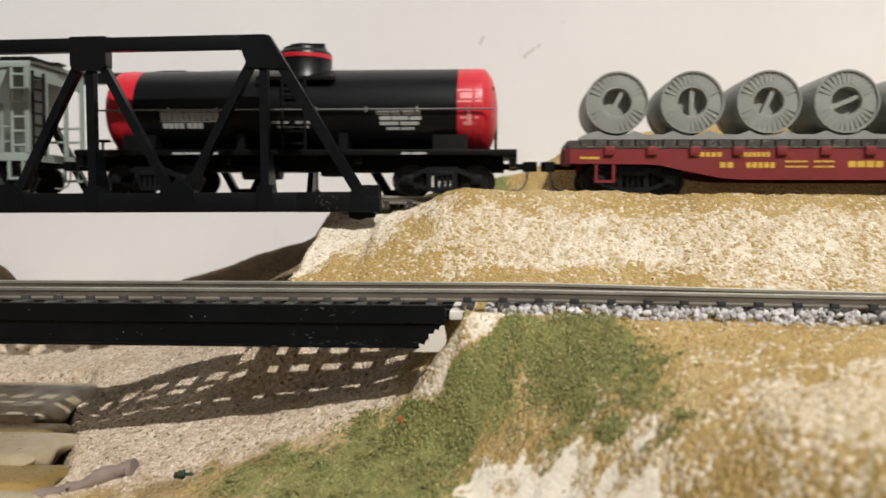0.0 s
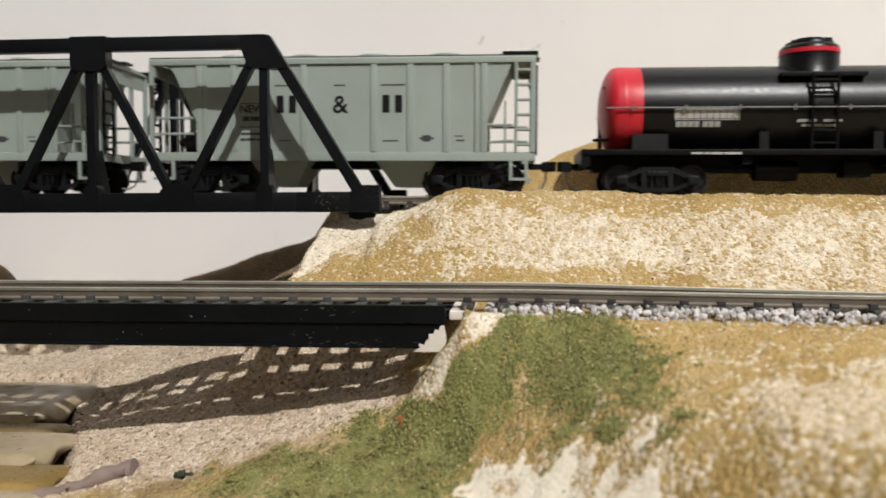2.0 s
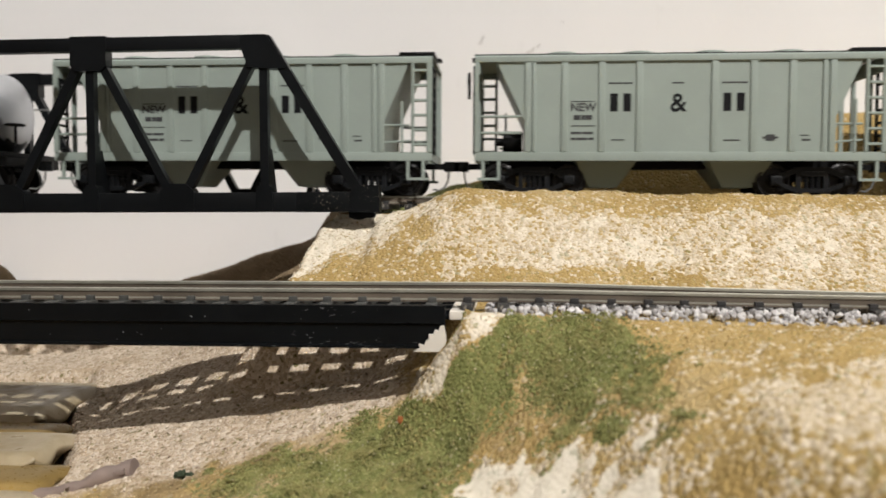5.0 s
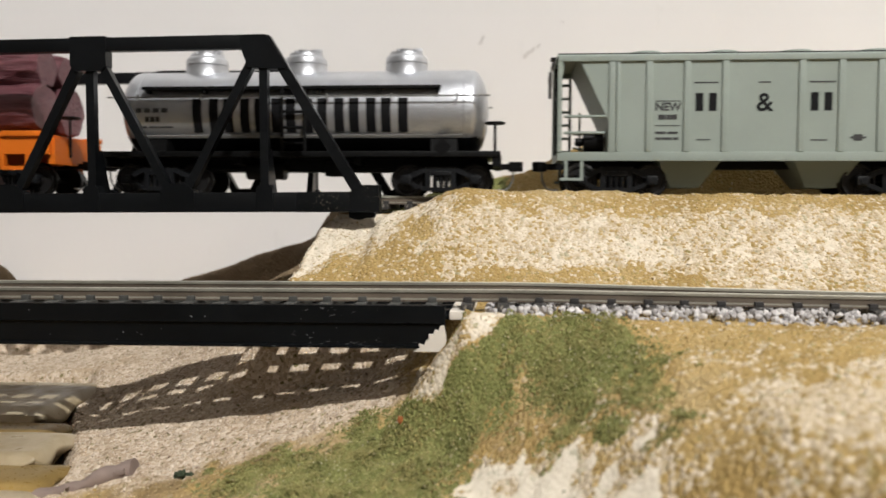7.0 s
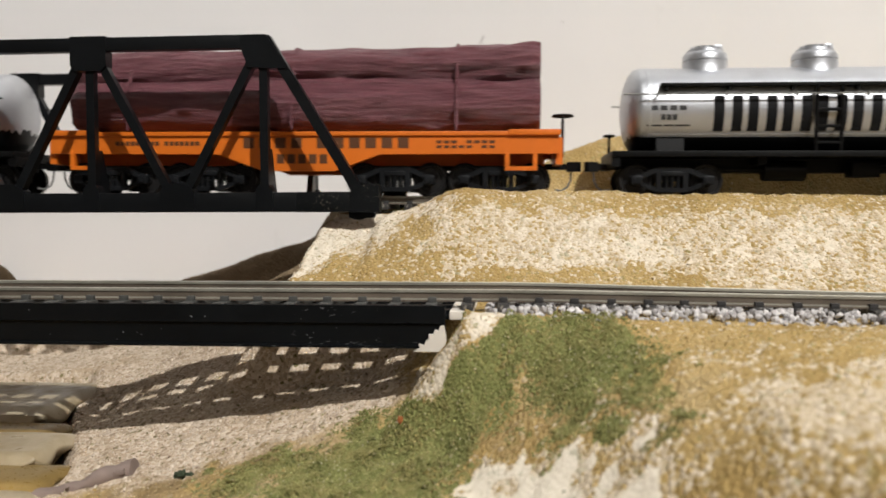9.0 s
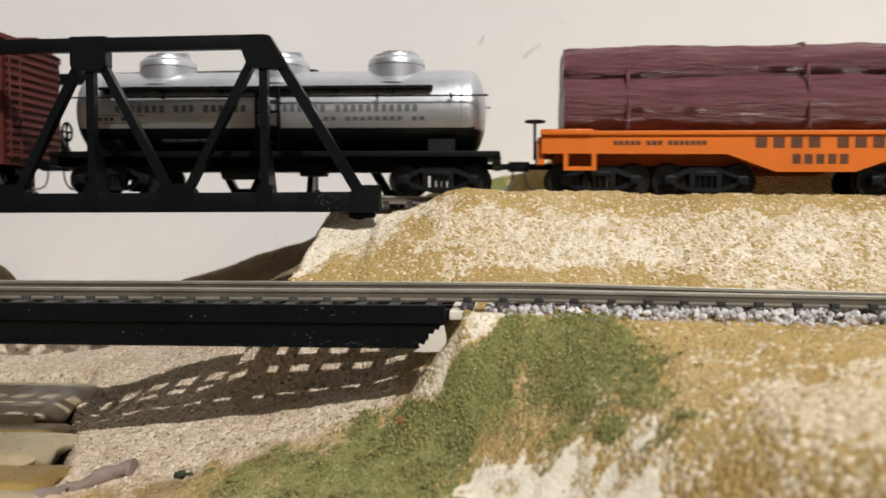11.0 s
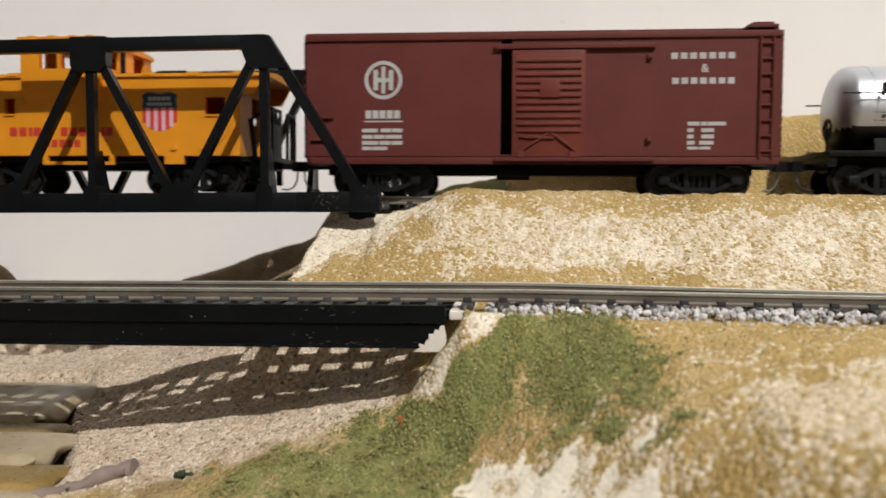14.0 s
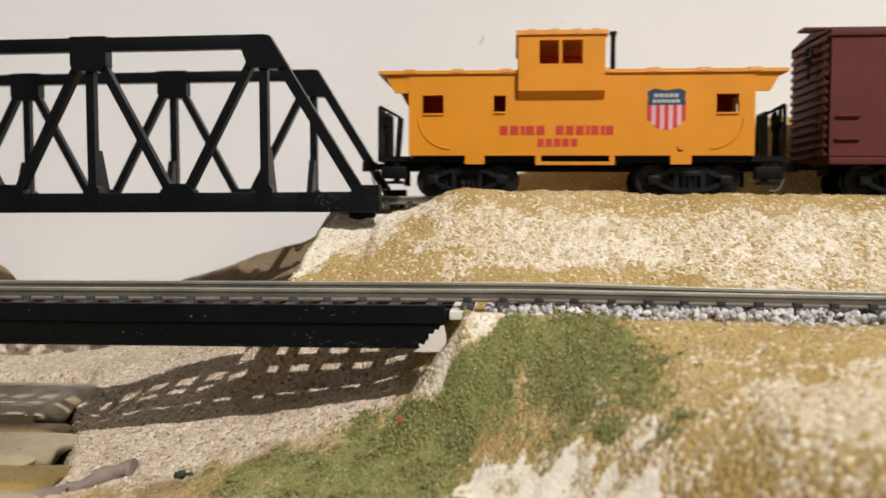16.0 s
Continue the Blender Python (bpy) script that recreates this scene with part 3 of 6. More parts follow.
# ---- deck girder bridge under the near track ----
BRIDGE_BLACK = moulded("bridge_black", (0.003, 0.0037, 0.0046), 0.38, 0.3, spec=0.2, wear=(0.3, 0.31, 0.33), worn=0.735, fleck=800)
PLASTER = moulded("plaster", (0.66, 0.61, 0.54), 0.95, 0.12)
girder_bridge = thing("girder_bridge", "black plastic deck girder bridge carrying the track", "bridge", m=at(0, 176.2, 0))
for s in (-1, 1):
    bm = bmesh.new()
    y = s * 15.1
    # web, upper ledge, lower flange
    prism(bm, [(y, -19.4), (y, -23.0), (y - s * 0.7, -23.35), (y - s * 0.7, -27.5), (y, -27.7), (y, -28.15), (y - s * 1.6, -28.15), (y - s * 1.6, -19.4)], "x", -280, -13.2 if s < 0 else -12)
    part("girder", bm, BRIDGE_BLACK, girder_bridge)
bm = bmesh.new()
for y in (-8.25, 8.25):
    box(bm, -280, -12, y - 1.2, y + 1.2, -23, -20.98)
box(bm, -280, -12, -1.0, 1.0, -22.4, -20.98)
part("stringer", bm, BRIDGE_BLACK, girder_bridge)
for x in range(-274, -10, 44):
    bm = bmesh.new()
    box(bm, x, x + 1.2, -13.4, 13.4, -27, -24.0)
    part("cross_frame", bm, BRIDGE_BLACK, girder_bridge)
bm = bmesh.new()
prism(bm, [(-19.6, -28.7), (-18.3, -27.9), (-18.5, -27.2), (-17.4, -27.5), (-17.0, -26.5), (-16.4, -26.2), (-16.5, -25.2), (-15.6, -25.3), (-15.2, -24.3), (-14.5, -24.5), (-14.2, -23.6), (-13.4, -23.4), (-13.1, -24.8), (-12.9, -26.4), (-13.4, -28.7)], "y", -15.5, -14.3)
plaster_smear = part("plaster_smear", bm, PLASTER, girder_bridge, "white plaster smeared on the girder end")
rng = random.Random(21)
bm = bmesh.new()
for k in range(46):
    x, z = rng.gauss(-36, 7), rng.choice((rng.uniform(-23.1, -19.8), rng.uniform(-27.9, -27.0), rng.uniform(-27.9, -23.5)))
    yy = -15.1 if z > -23 or z < -27.7 else -14.4
    w, hh, tilt = rng.uniform(0.05, 0.55), rng.uniform(0.03, 0.09), rng.uniform(-0.12, 0.12)
    prism(bm, [(x - w, z - tilt), (x, z - hh - tilt * 0.3), (x + w, z + tilt), (x + w * 0.2, z + hh)], "y", yy - 0.03, yy + 0.1)
ob = part("scrape", bm, moulded("scraped", (0.16, 0.165, 0.17), 0.5, 0.4), girder_bridge, "fine grey scrapes in the black paint")
ob["kind"] = "stuff"
bm = bmesh.new()
box(bm, -12.4, -7.6, -14.4, 14.4, -22.4, -20.6, 0.4)
abut = new("bridge_seat", to_mesh(bm, "bridge_seat", PLASTER))
abut.matrix_basis = at(0, 176.2, 0)
tagged(abut, "pale plaster seat under the girder end", "bridge seat")

# ---- truss bridge under the far track ----
TRUSS_BLACK = moulded("truss_black", (0.0035, 0.0042, 0.005), 0.34, 0.3, spec=0.3)
TRUSS_WORN = moulded("truss_worn", (0.0035, 0.0042, 0.005), 0.36, 0.25, spec=0.25, wear=(0.42, 0.38, 0.28), worn=0.672, fleck=2000)
truss = thing("truss_bridge", "black plastic through truss bridge with paint worn at its end", "bridge", m=at(0, 257.2, 0))
PANEL = 25.74
TOPS = [-70.3 - 2 * PANEL * k for k in range(4)]
END_R, END_L = -39.0, TOPS[-1] - 31.3
ZT, ZB, ZC = 49.8, -0.7, 5.0
for s, y in ((-1, -30.5), (1, 30.6)):
    inner = y - s * 3.0
    y0, y1 = min(y, inner), max(y, inner)
    mid = (y0 + y1) / 2
    bm = bmesh.new()
    box(bm, TOPS[-1] - 1.5, TOPS[0] + 1.0, y0, y1, ZT - 3.9, ZT, 0.2)
    part("top_chord", bm, TRUSS_BLACK, truss)
    bm = bmesh.new()
    box(bm, END_L + 4, END_R - 22, y0, y1, ZB, ZC, 0.2)
    part("bottom_chord", bm, TRUSS_BLACK, truss)
    bm = bmesh.new()
    box(bm, END_R - 22.05, END_R - 6, y0 - 0.05, y1 + 0.05, ZB - 0.05, ZC + 0.05, 0.2)
    part("chord_end", bm, TRUSS_WORN, truss, "chord end with chipped black paint")
    for e, d in ((END_R, 1), (END_L, -1)):
        bm = bmesh.new()
        prism(bm, [(e + d * 2.0, ZB), (e + d * 2.0, ZC + 1.9), (e - d * 3.6, ZC + 1.9), (e - d * 6.5, ZC), (e - d * 6.5, ZB)], "y", y0 - 0.5, y1 + 0.5)
        part("bearing", bm, TRUSS_WORN, truss, "bearing block with chipped black paint")
    for tx, e, d in ((TOPS[0], END_R - 4.4, 1), (TOPS[-1], END_L + 4.4, -1)):
        bm = bmesh.new()
        bar(bm, (tx + d * 0.6, mid, ZT - 1.0), (e, mid, ZC + 0.5), 3.0, 3.0, (0, 1, 0))
        part("end_post", bm, TRUSS_BLACK, truss)
    for tx in [q - (0, 0, 4.2, 8.0)[k] * (s > 0) for k, q in enumerate(TOPS)]:
        bm = bmesh.new()
        box(bm, tx - 1.2, tx + 1.2, y0 + 0.3, y1 - 0.3, ZC - 0.5, ZT - 3)
        part("post", bm, TRUSS_BLACK, truss)
        for d in (-1, 1):
            if (tx == TOPS[0] and d > 0) or (tx == TOPS[-1] and d < 0):
                continue
            bm = bmesh.new()
            bar(bm, (tx + d * 1.6, mid, ZT - 4), (tx + d * (PANEL - 2.7), mid, ZC + 0.5), 2.4, 2.6, (0, 1, 0))
            part("diagonal", bm, TRUSS_BLACK, truss)
        bm = bmesh.new()
        w = 5.4
        if tx == TOPS[0]:
            g = [(tx - 6.3, ZT - 3.6), (tx - 4.2, ZT - 9.3), (tx + 3.6, ZT - 9.8), (tx + 7.6, ZT - 9.8), (tx + 1.2, ZT - 0.2), (tx - 6.3, ZT - 0.2)]
        else:
            g = [(tx - w, ZT - 8.0), (tx - w + 1.4, ZT - 9.6), (tx + w - 1.4, ZT - 9.6), (tx + w, ZT - 8.0), (tx + w, ZT + 0.3), (tx - w, ZT + 0.3)]
        prism(bm, g, "y", y0 - 0.45, y1 + 0.45)
        part("gusset", bm, TRUSS_BLACK, truss)
        # small lower gusset and knee brace inside
        bm = bmesh.new()
        prism(bm, [(tx - 2.4, ZB + 0.5), (tx + 2.4, ZB + 0.5), (tx + 2.4, ZC + 1.0), (tx + 1.4, ZC + 2.2), (tx - 1.4, ZC + 2.2), (tx - 2.4, ZC + 1.0)], "y", y0 - 0.4, y1 + 0.4)
        part("foot_gusset", bm, TRUSS_BLACK, truss)
        bm = bmesh.new()
        k = -s
        prism(bm, [(inner, 2.0), (inner, 17.6), (inner + k * 2.0, 17.6), (inner + k * 7.5, 2.0)], "x", tx - 1.0, tx + 1.0)
        part("knee_brace", bm, TRUSS_BLACK, truss)
    for n in range(3):
        nx_ = TOPS[0] - PANEL * (2 * n + 1)
        bm = bmesh.new()
        prism(bm, [(nx_ - 5.0, ZB + 0.5), (nx_ + 5.0, ZB + 0.5), (nx_ + 5.0, ZC + 0.6), (nx_ + 2.6, ZC + 2.6), (nx_ - 2.6, ZC + 2.6), (nx_ - 5.0, ZC + 0.6)], "y", y0 - 0.45, y1 + 0.45)
        part("foot_gusset", bm, TRUSS_BLACK, truss)
for k in range(9):
    x = TOPS[0] + 20 - PANEL * k
    bm = bmesh.new()
    box(bm, x - 1.2, x + 1.2, -27.4, 27.4, -0.2, -0.2 + 1.6)
    part("floor_beam", bm, TRUSS_BLACK, truss)
for y in (-8.3, 8.3):
    bm = bmesh.new()
    box(bm, END_L, END_R, y - 1.0, y + 1.0, -0.65, -0.3)
    part("stringer", bm, TRUSS_BLACK, truss)
# shoe; its black also stands in for the shaded recess under the chord end
bm = bmesh.new()
box(bm, END_R - 9, END_R - 1, -20, 29, -3.2, -0.72, 0.3)
part("bearing_shoe", bm, TRUSS_BLACK, truss)

# ---- river ledges, driftwood ----
LEDGE, _nt, _b = mat("river_ledge", 0.35, 0, 0.5)
_v = coords(_nt, 1.0)
_n1 = noise_tex(_nt, _v, 30, 5)
_n2 = noise_tex(_nt, _v, 220, 4)
_c = ramp(_nt, _n1, (0.3, (0.25, 0.185, 0.095)), (0.5, (0.38, 0.305, 0.195)), (0.7, (0.48, 0.405, 0.295)))
_nt.links.new(mix(_nt, ramp(_nt, _n2, (0.5, 0.0), (0.75, 0.35)), _c, (0.24, 0.17, 0.07)), _b.inputs["Base Color"])
_nt.links.new(ramp(_nt, _n2, (0.3, 0.25), (0.7, 0.55)), _b.inputs["Roughness"])
bump(_nt, _b, _n2, 0.35, 0.0005)
OLIVE = moulded("river_olive", (0.25, 0.165, 0.055), 0.3, 0.35)
TWIG = moulded("twig", (0.225, 0.17, 0.145), 0.8, 0.35)


def ledge(label, y0, y1, xr, top, thick, material):
    """A smooth shelf of the stream bed with a rounded lobe towards the bank."""
    bm = bmesh.new()
    nu, nv = 34, 16
    grid = []
    for i in range(nu + 1):
        row = []
        for j in range(nv + 1):
            v = j / nv
            lobe = (1 - abs(2 * v - 1) ** 3.2) ** 0.5
            x = -270 + (xr - 8 + 8 * lobe + 0.8 * math.sin(9 * v) + 270) * (1 - (1 - i / nu) ** 1.7)
            y = y0 + (y1 - y0) * v
            e = min(v, 1 - v) * (y1 - y0)
            d = min(e, (xr + 1 - x) * 1.0)
            k = min(1, max(0, d / 4.5))
            drop = thick * (1 - math.sqrt(1 - (1 - k) ** 2))
            z = top - drop + 0.35 * noise.noise(Vector((x * 0.05, y * 0.09, top)))
            row.append(bm.verts.new((x, y, z)))
        grid.append(row)
    for a, b in zip(grid, grid[1:]):
        for j in range(nv):
            bm.faces.new((a[j], b[j], b[j + 1], a[j + 1]))
    ob = new("river_ledge", to_mesh(bm, "river_ledge", material))
    sol = ob.modifiers.new("depth", "SOLIDIFY")
    sol.thickness, sol.offset = 0.004, -1
    ob.location.z = EYE_Z
    return tagged(ob, label, "river ledge", "ledges of the stream")


ledge("smooth tan ledge of the dry stream bed", 187, 226, -115, -49.8, 11.0, LEDGE)
ledge("olive-brown strip of the stream bed", 177, 192, -107, -52.4, 8.5, OLIVE)
ledge("smooth pale tan ledge of the stream bed", 161, 184, -101, -52.4, 8.0, LEDGE)
ledge("olive-brown wet ledge of the stream bed", 148, 168, -93, -54.6, 7.0, OLIVE)
ledge("smooth pale tan ledge beside driftwood", 122, 155, -92, -55.8, 5.0, LEDGE)

stick = new("driftwood")
bm = bmesh.new()
ptsd = []
for k in range(13):
    f = k / 12
    ptsd.append((-95 + 18.2 * f, 150 + 7 * f + 0.7 * math.sin(7 * f), -57.6 + 4.9 * f + 0.5 * math.sin(9 * f + 1)))
rings = []
for k, c in enumerate(ptsd):
    rr = 1.15 + 0.06 * k + 0.25 * math.sin(k * 1.7)
    rings.append([bm.verts.new((c[0] - 0.2 * rr * math.sin(q), c[1] + rr * math.cos(q), c[2] + rr * math.sin(q))) for q in np.linspace(0, 2 * math.pi, 11)[:-1]])
for a, b2 in zip(rings, rings[1:]):
    for q in range(10):
        bm.faces.new((a[q], a[(q + 1) % 10], b2[(q + 1) % 10], b2[q]))
bm.faces.new(rings[0])
bm.faces.new(rings[-1][::-1])
rod(bm, ptsd[9], (-77.5, 154.6, -52.6), 0.9, 8, 0.6)
rod(bm, ptsd[4], (-87.5, 150.6, -54.6), 0.6, 7, 0.25)
for vv in bm.verts:
    vv.co += Vector((noise.noise(vv.co * 0.9 + Vector((0, 5, 0))), noise.noise(vv.co * 0.9), noise.noise(vv.co * 0.9 + Vector((9, 0, 0))))) * 0.35
bpy.data.objects.remove(stick)
stick = new("driftwood", to_mesh(bm, "driftwood", TWIG))
stick.location.z = EYE_Z
tagged(stick, "weathered grey-brown twig lying on the bank", "driftwood")
tuft = scatter("moss_tuft", "dark green foam tuft on the bank", "tuft", np.array([-65.0, -63.6, -66.2, -64.4]), np.array([153.0, 153.6, 153.4, 152.2]), np.array([-52.6, -52.8, -52.9, -52.0]), np.array([1.3, 1.1, 1.0, 0.9]), moulded("moss", (0.04, 0.055, 0.03), 0.9, 0.3), 61)
del tuft["kind"]
chip = scatter("orange_chip", "small orange paper chip on the turf", "chip", np.array([-21.0]), np.array([152.0]), np.array([-40.2]), np.array([0.9]), moulded("chip", (0.5, 0.16, 0.05), 0.8, 0.2), 62)
del chip["kind"]
# ---- rolling stock (each in its own space: x along the track, z from the rail top) ----
UNDER_BLACK = moulded("under_black", (0.0032, 0.0032, 0.0034), 0.45, 0.25, spec=0.18)
TRUCK_BLACK = moulded("truck_black", (0.0075, 0.0082, 0.0095), 0.34, 0.3, spec=0.32)
WHEEL_STEEL = moulded("wheel_steel", (0.028, 0.027, 0.027), 0.32, 0.3, 0.6)
TANK_BLACK = moulded("tank_black", (0.003, 0.0036, 0.0044), 0.34, 0.15, spec=0.32)
TANK_RED = moulded("tank_red", (0.54, 0.016, 0.03), 0.38, 0.08, spec=0.5)
TANK_SILVER = moulded("tank_silver", (0.57, 0.585, 0.615), 0.4, 0.1, 0.82)
LETTER_SOFT = moulded("letter_soft", (0.13, 0.132, 0.135), 0.5, 0.1, 0.4)
SHIELD_PINK = moulded("shield_pink", (0.62, 0.36, 0.42), 0.6, 0.1)
LETTER_WHITE = moulded("letter_white", (0.40, 0.40, 0.385), 0.6, 0.1)
LETTER_BLACK = moulded("letter_black", (0.006, 0.006, 0.007), 0.6, 0.1, spec=0.15)
LETTER_GREY = moulded("letter_grey", (0.16, 0.17, 0.16), 0.6, 0.1)
LETTER_DIM = moulded("letter_dim", (0.05, 0.05, 0.052), 0.6, 0.1, spec=0.15)
LETTER_BROWN = moulded("letter_brown", (0.10, 0.035, 0.01), 0.6, 0.1)
LETTER_RED = moulded("letter_red", (0.50, 0.035, 0.02), 0.6, 0.1)
LETTER_YELLOW = moulded("letter_yellow", (0.62, 0.40, 0.05), 0.6, 0.1)
LETTER_PINK = moulded("letter_pink", (0.75, 0.30, 0.30), 0.6, 0.1)
HOPPER_GREY = moulded("hopper_grey", (0.275, 0.318, 0.285), 0.55, 0.05, spec=0.35)
BOX_RED = moulded("boxcar_red", (0.100, 0.0215, 0.0175), 0.55, 0.1, spec=0.22)
DOOR_RED = moulded("door_red", (0.125, 0.027, 0.017), 0.55, 0.14, spec=0.22)
CAB_YELLOW = moulded("caboose_yellow", (0.66, 0.25, 0.010), 0.45, 0.05, spec=0.4)
# red raised to stand in for light glowing through the plastic body
CAB_INSIDE = moulded("caboose_inside", (0.82, 0.13, 0.03), 0.6, 0.1)
FLAT_MAROON = moulded("flatcar_maroon", (0.19, 0.022, 0.022), 0.45, 0.12, spec=0.4)
REEL_GREY = moulded("reel_grey", (0.27, 0.275, 0.25), 0.5, 0.06, spec=0.35)
DECK_WOOD = moulded("deck_wood", (0.05, 0.045, 0.035), 0.7, 0.5, dust=0.5)
LOG_ORANGE = moulded("logcar_orange", (0.66, 0.15, 0.010), 0.45, 0.06, spec=0.4)
SHIELD_BLUE = moulded("shield_blue", (0.015, 0.04, 0.085), 0.5, 0.1)
WIRE_GREY = moulded("wire_grey", (0.28, 0.28, 0.27), 0.4, 0.1, 0.6)

LOG_BARK, _nt, _b = mat("log_bark", 0.33, 0, 0.6)
_v = coords(_nt, (25, 220, 220))
_f = noise_tex(_nt, _v, 3.0, 6, 0.7)
_nt.links.new(ramp(_nt, _f, (0.3, (0.085, 0.020, 0.028)), (0.55, (0.17, 0.055, 0.068)), (0.75, (0.27, 0.12, 0.13))), _b.inputs["Base Color"])
bump(_nt, _b, _f, 1.0, 0.0018)

WHEELSETS = []


def sideframe(bm, y):
    """Cast side frame: bent upper and lower members, two columns, journal boxes, coil springs, open between."""
    s = -1 if y < 0 else 1
    upper = [(-12.2, 5.4), (-8.6, 6.2), (-4.4, 8.1), (4.4, 8.1), (8.6, 6.2), (12.2, 5.4)]
    lower = [(-10.4, 4.3), (-4.4, 2.0), (4.4, 2.0), (10.4, 4.3)]
    for line, d in ((upper, 1.5), (lower, 1.25)):
        for (a, b), (c, e) in zip(line, line[1:]):
            bar(bm, (a, y, b), (c, y, e), 1.6, d)
    for x in (-3.9, 3.9):
        box(bm, x - 0.75, x + 0.75, y - 0.85, y + 0.85, 2.0, 8.0)
    for x in (-10.4, 10.4):
        box(bm, x - 1.6, x + 1.6, y + s * 0.6 - 1.0, y + s * 0.6 + 1.0, 3.5, 6.2, 0.35)
        rod(bm, (x, y + s * 1.5, 4.85), (x, y + s * 1.9, 4.85), 0.9, 10)
    for x in (-1.7, 0, 1.7):
        for k in range(4):
            rod(bm, (x, y, 2.7 + k * 0.85), (x, y, 3.2 + k * 0.85), 0.78)
        rod(bm, (x, y, 2.5), (x, y, 6.3), 0.5)
    box(bm, -3.1, 3.1, y - 1.2, y + 1.2, 6.1, 7.5, 0.2)


def truck(car, x, height):
    bm = bmesh.new()
    for y in (-11.2, 11.2):
        sideframe(bm, y)
    box(bm, -2.6, 2.6, -10.2, 10.2, 5.0, 7.6)
    box(bm, -4, 4, -4, 4, 8.0, height)
    tr = part("truck", bm, TRUCK_BLACK, car, m=local(x, 0, 0))
    for ax in (-10.4, 10.4):
        bm = bmesh.new()
        for s in (-1, 1):
            prof = [(0.9, -1.5), (1.6, -1.3), (2.0, -0.6), (3.9, -0.5), (4.1, -1.2), (4.75, -1.25), (4.85, 0.7), (5.45, 0.9), (5.45, 1.5), (1.2, 1.5)]
            lathe(bm, [(r, s * 8.3 - s * a) for r, a in prof], "y", 24)
        rod(bm, (0, -10.4, 0), (0, 10.4, 0), 0.85)
        # two holes' rims in each wheel make the turning visible
        for s in (-1, 1):
            for q in (0, math.pi):
                rod(bm, (2.9 * math.cos(q), s * 8.9, 2.9 * math.sin(q)), (2.9 * math.cos(q), s * 9.3, 2.9 * math.sin(q)), 0.6, 6)
        ws = part("wheelset", bm, WHEEL_STEEL, tr, "blackened metal wheelset", local(ax, 0, 4.85))
        WHEELSETS.append((ws, ax))
    return tr


def coupler(car, x, d):
    """Knuckle coupler with its trip wire at the end x, pointing along d."""
    bm = bmesh.new()
    box(bm, min(x - d * 6, x + d * 3.4), max(x - d * 6, x + d * 3.4), -1.0, 1.0, 8.5, 10.3)
    prism(bm, [(x + d * 3.0, -1.9), (x + d * 6.2, -2.4), (x + d * 7.4, -1.3), (x + d * 7.0, 0.6), (x + d * 5.4, 0.4), (x + d * 5.2, 2.6), (x + d * 3.0, 1.9)], "z", 7.9, 10.9)
    part("coupler", bm, UNDER_BLACK, car)
    bm = bmesh.new()
    pts = [(x + d * 4.4, 0, 8.0), (x + d * 4.2, 0, 5.2), (x + d * 3.2, 0, 3.0), (x + d * 1.4, -0.5, 1.9), (x - d * 0.4, -1.4, 2.2)]
    for a, b in zip(pts, pts[1:]):
        rod(bm, a, b, 0.32, 6)
    part("trip_wire", bm, WIRE_GREY, car, "thin curved steel wire")


def plates(name, car, items, y, material, label="", thick=0.07):
    """Flat printed bars on a car side: items of (x0, x1, z0, z1)."""
    bm = bmesh.new()
    s = -1 if y < 0 else 1
    for x0, x1, z0, z1 in items:
        box(bm, x0, x1, min(y, y + s * thick), max(y, y + s * thick), z0, z1)
    return part(name, bm, material, car, label)


def text_row(x0, x1, z0, z1, widths, gap=0.28):
    """A row of word bars broken into letter-wide bars, in the given share of widths (negative: a space)."""
    tot = sum(abs(w) for w in widths)
    out, x = [], x0
    for w in widths:
        d = abs(w) / tot * (x1 - x0)
        if w > 0:
            out.append((x, x + d * (1 - gap), z0, z1))
        x += d
    return out


def twin_bars(x0, x1, z0, z1, n, stroke=0.27, solid=()):
    """n capital-sized signs, each two plain uprights."""
    out, w = [], (x1 - x0) / n
    for i in range(n):
        a, b = x0 + i * w + w * 0.08, x0 + (i + 1) * w - w * 0.08
        s = (b - a) * stroke
        out += [(a, a + s * 1.1, z0, z1), (b - s * 1.1, b, z0, z1)]
    return out


def wrapped(bm, x0, x1, z0, z1, r, zc, n=4):
    """A printed bar on the front of a lying tank of radius r."""
    a0, a1 = math.asin(max(-1, min(1, (z0 - zc) / r))), math.asin(max(-1, min(1, (z1 - zc) / r)))
    rows = []
    for i in range(n + 1):
        a = a0 + (a1 - a0) * i / n
        rows.append([bm.verts.new((x, -q * math.cos(a), zc + q * math.sin(a))) for x in (x0, x1) for q in (r - 0.1, r + 0.07)])
    for a, b in zip(rows, rows[1:]):
        bm.faces.new((a[1], a[3], b[3], b[1]))
        bm.faces.new((a[0], a[1], b[1], b[0]))
        bm.faces.new((a[3], a[2], b[2], b[3]))
    bm.faces.new((rows[0][0], rows[0][2], rows[0][3], rows[0][1]))
    bm.faces.new((rows[-1][1], rows[-1][3], rows[-1][2], rows[-1][0]))


def wrapped_rows(name, car, items, r, zc, material, label=""):
    bm = bmesh.new()
    for it in items:
        wrapped(bm, *it, r, zc)
    return part(name, bm, material, car, label)


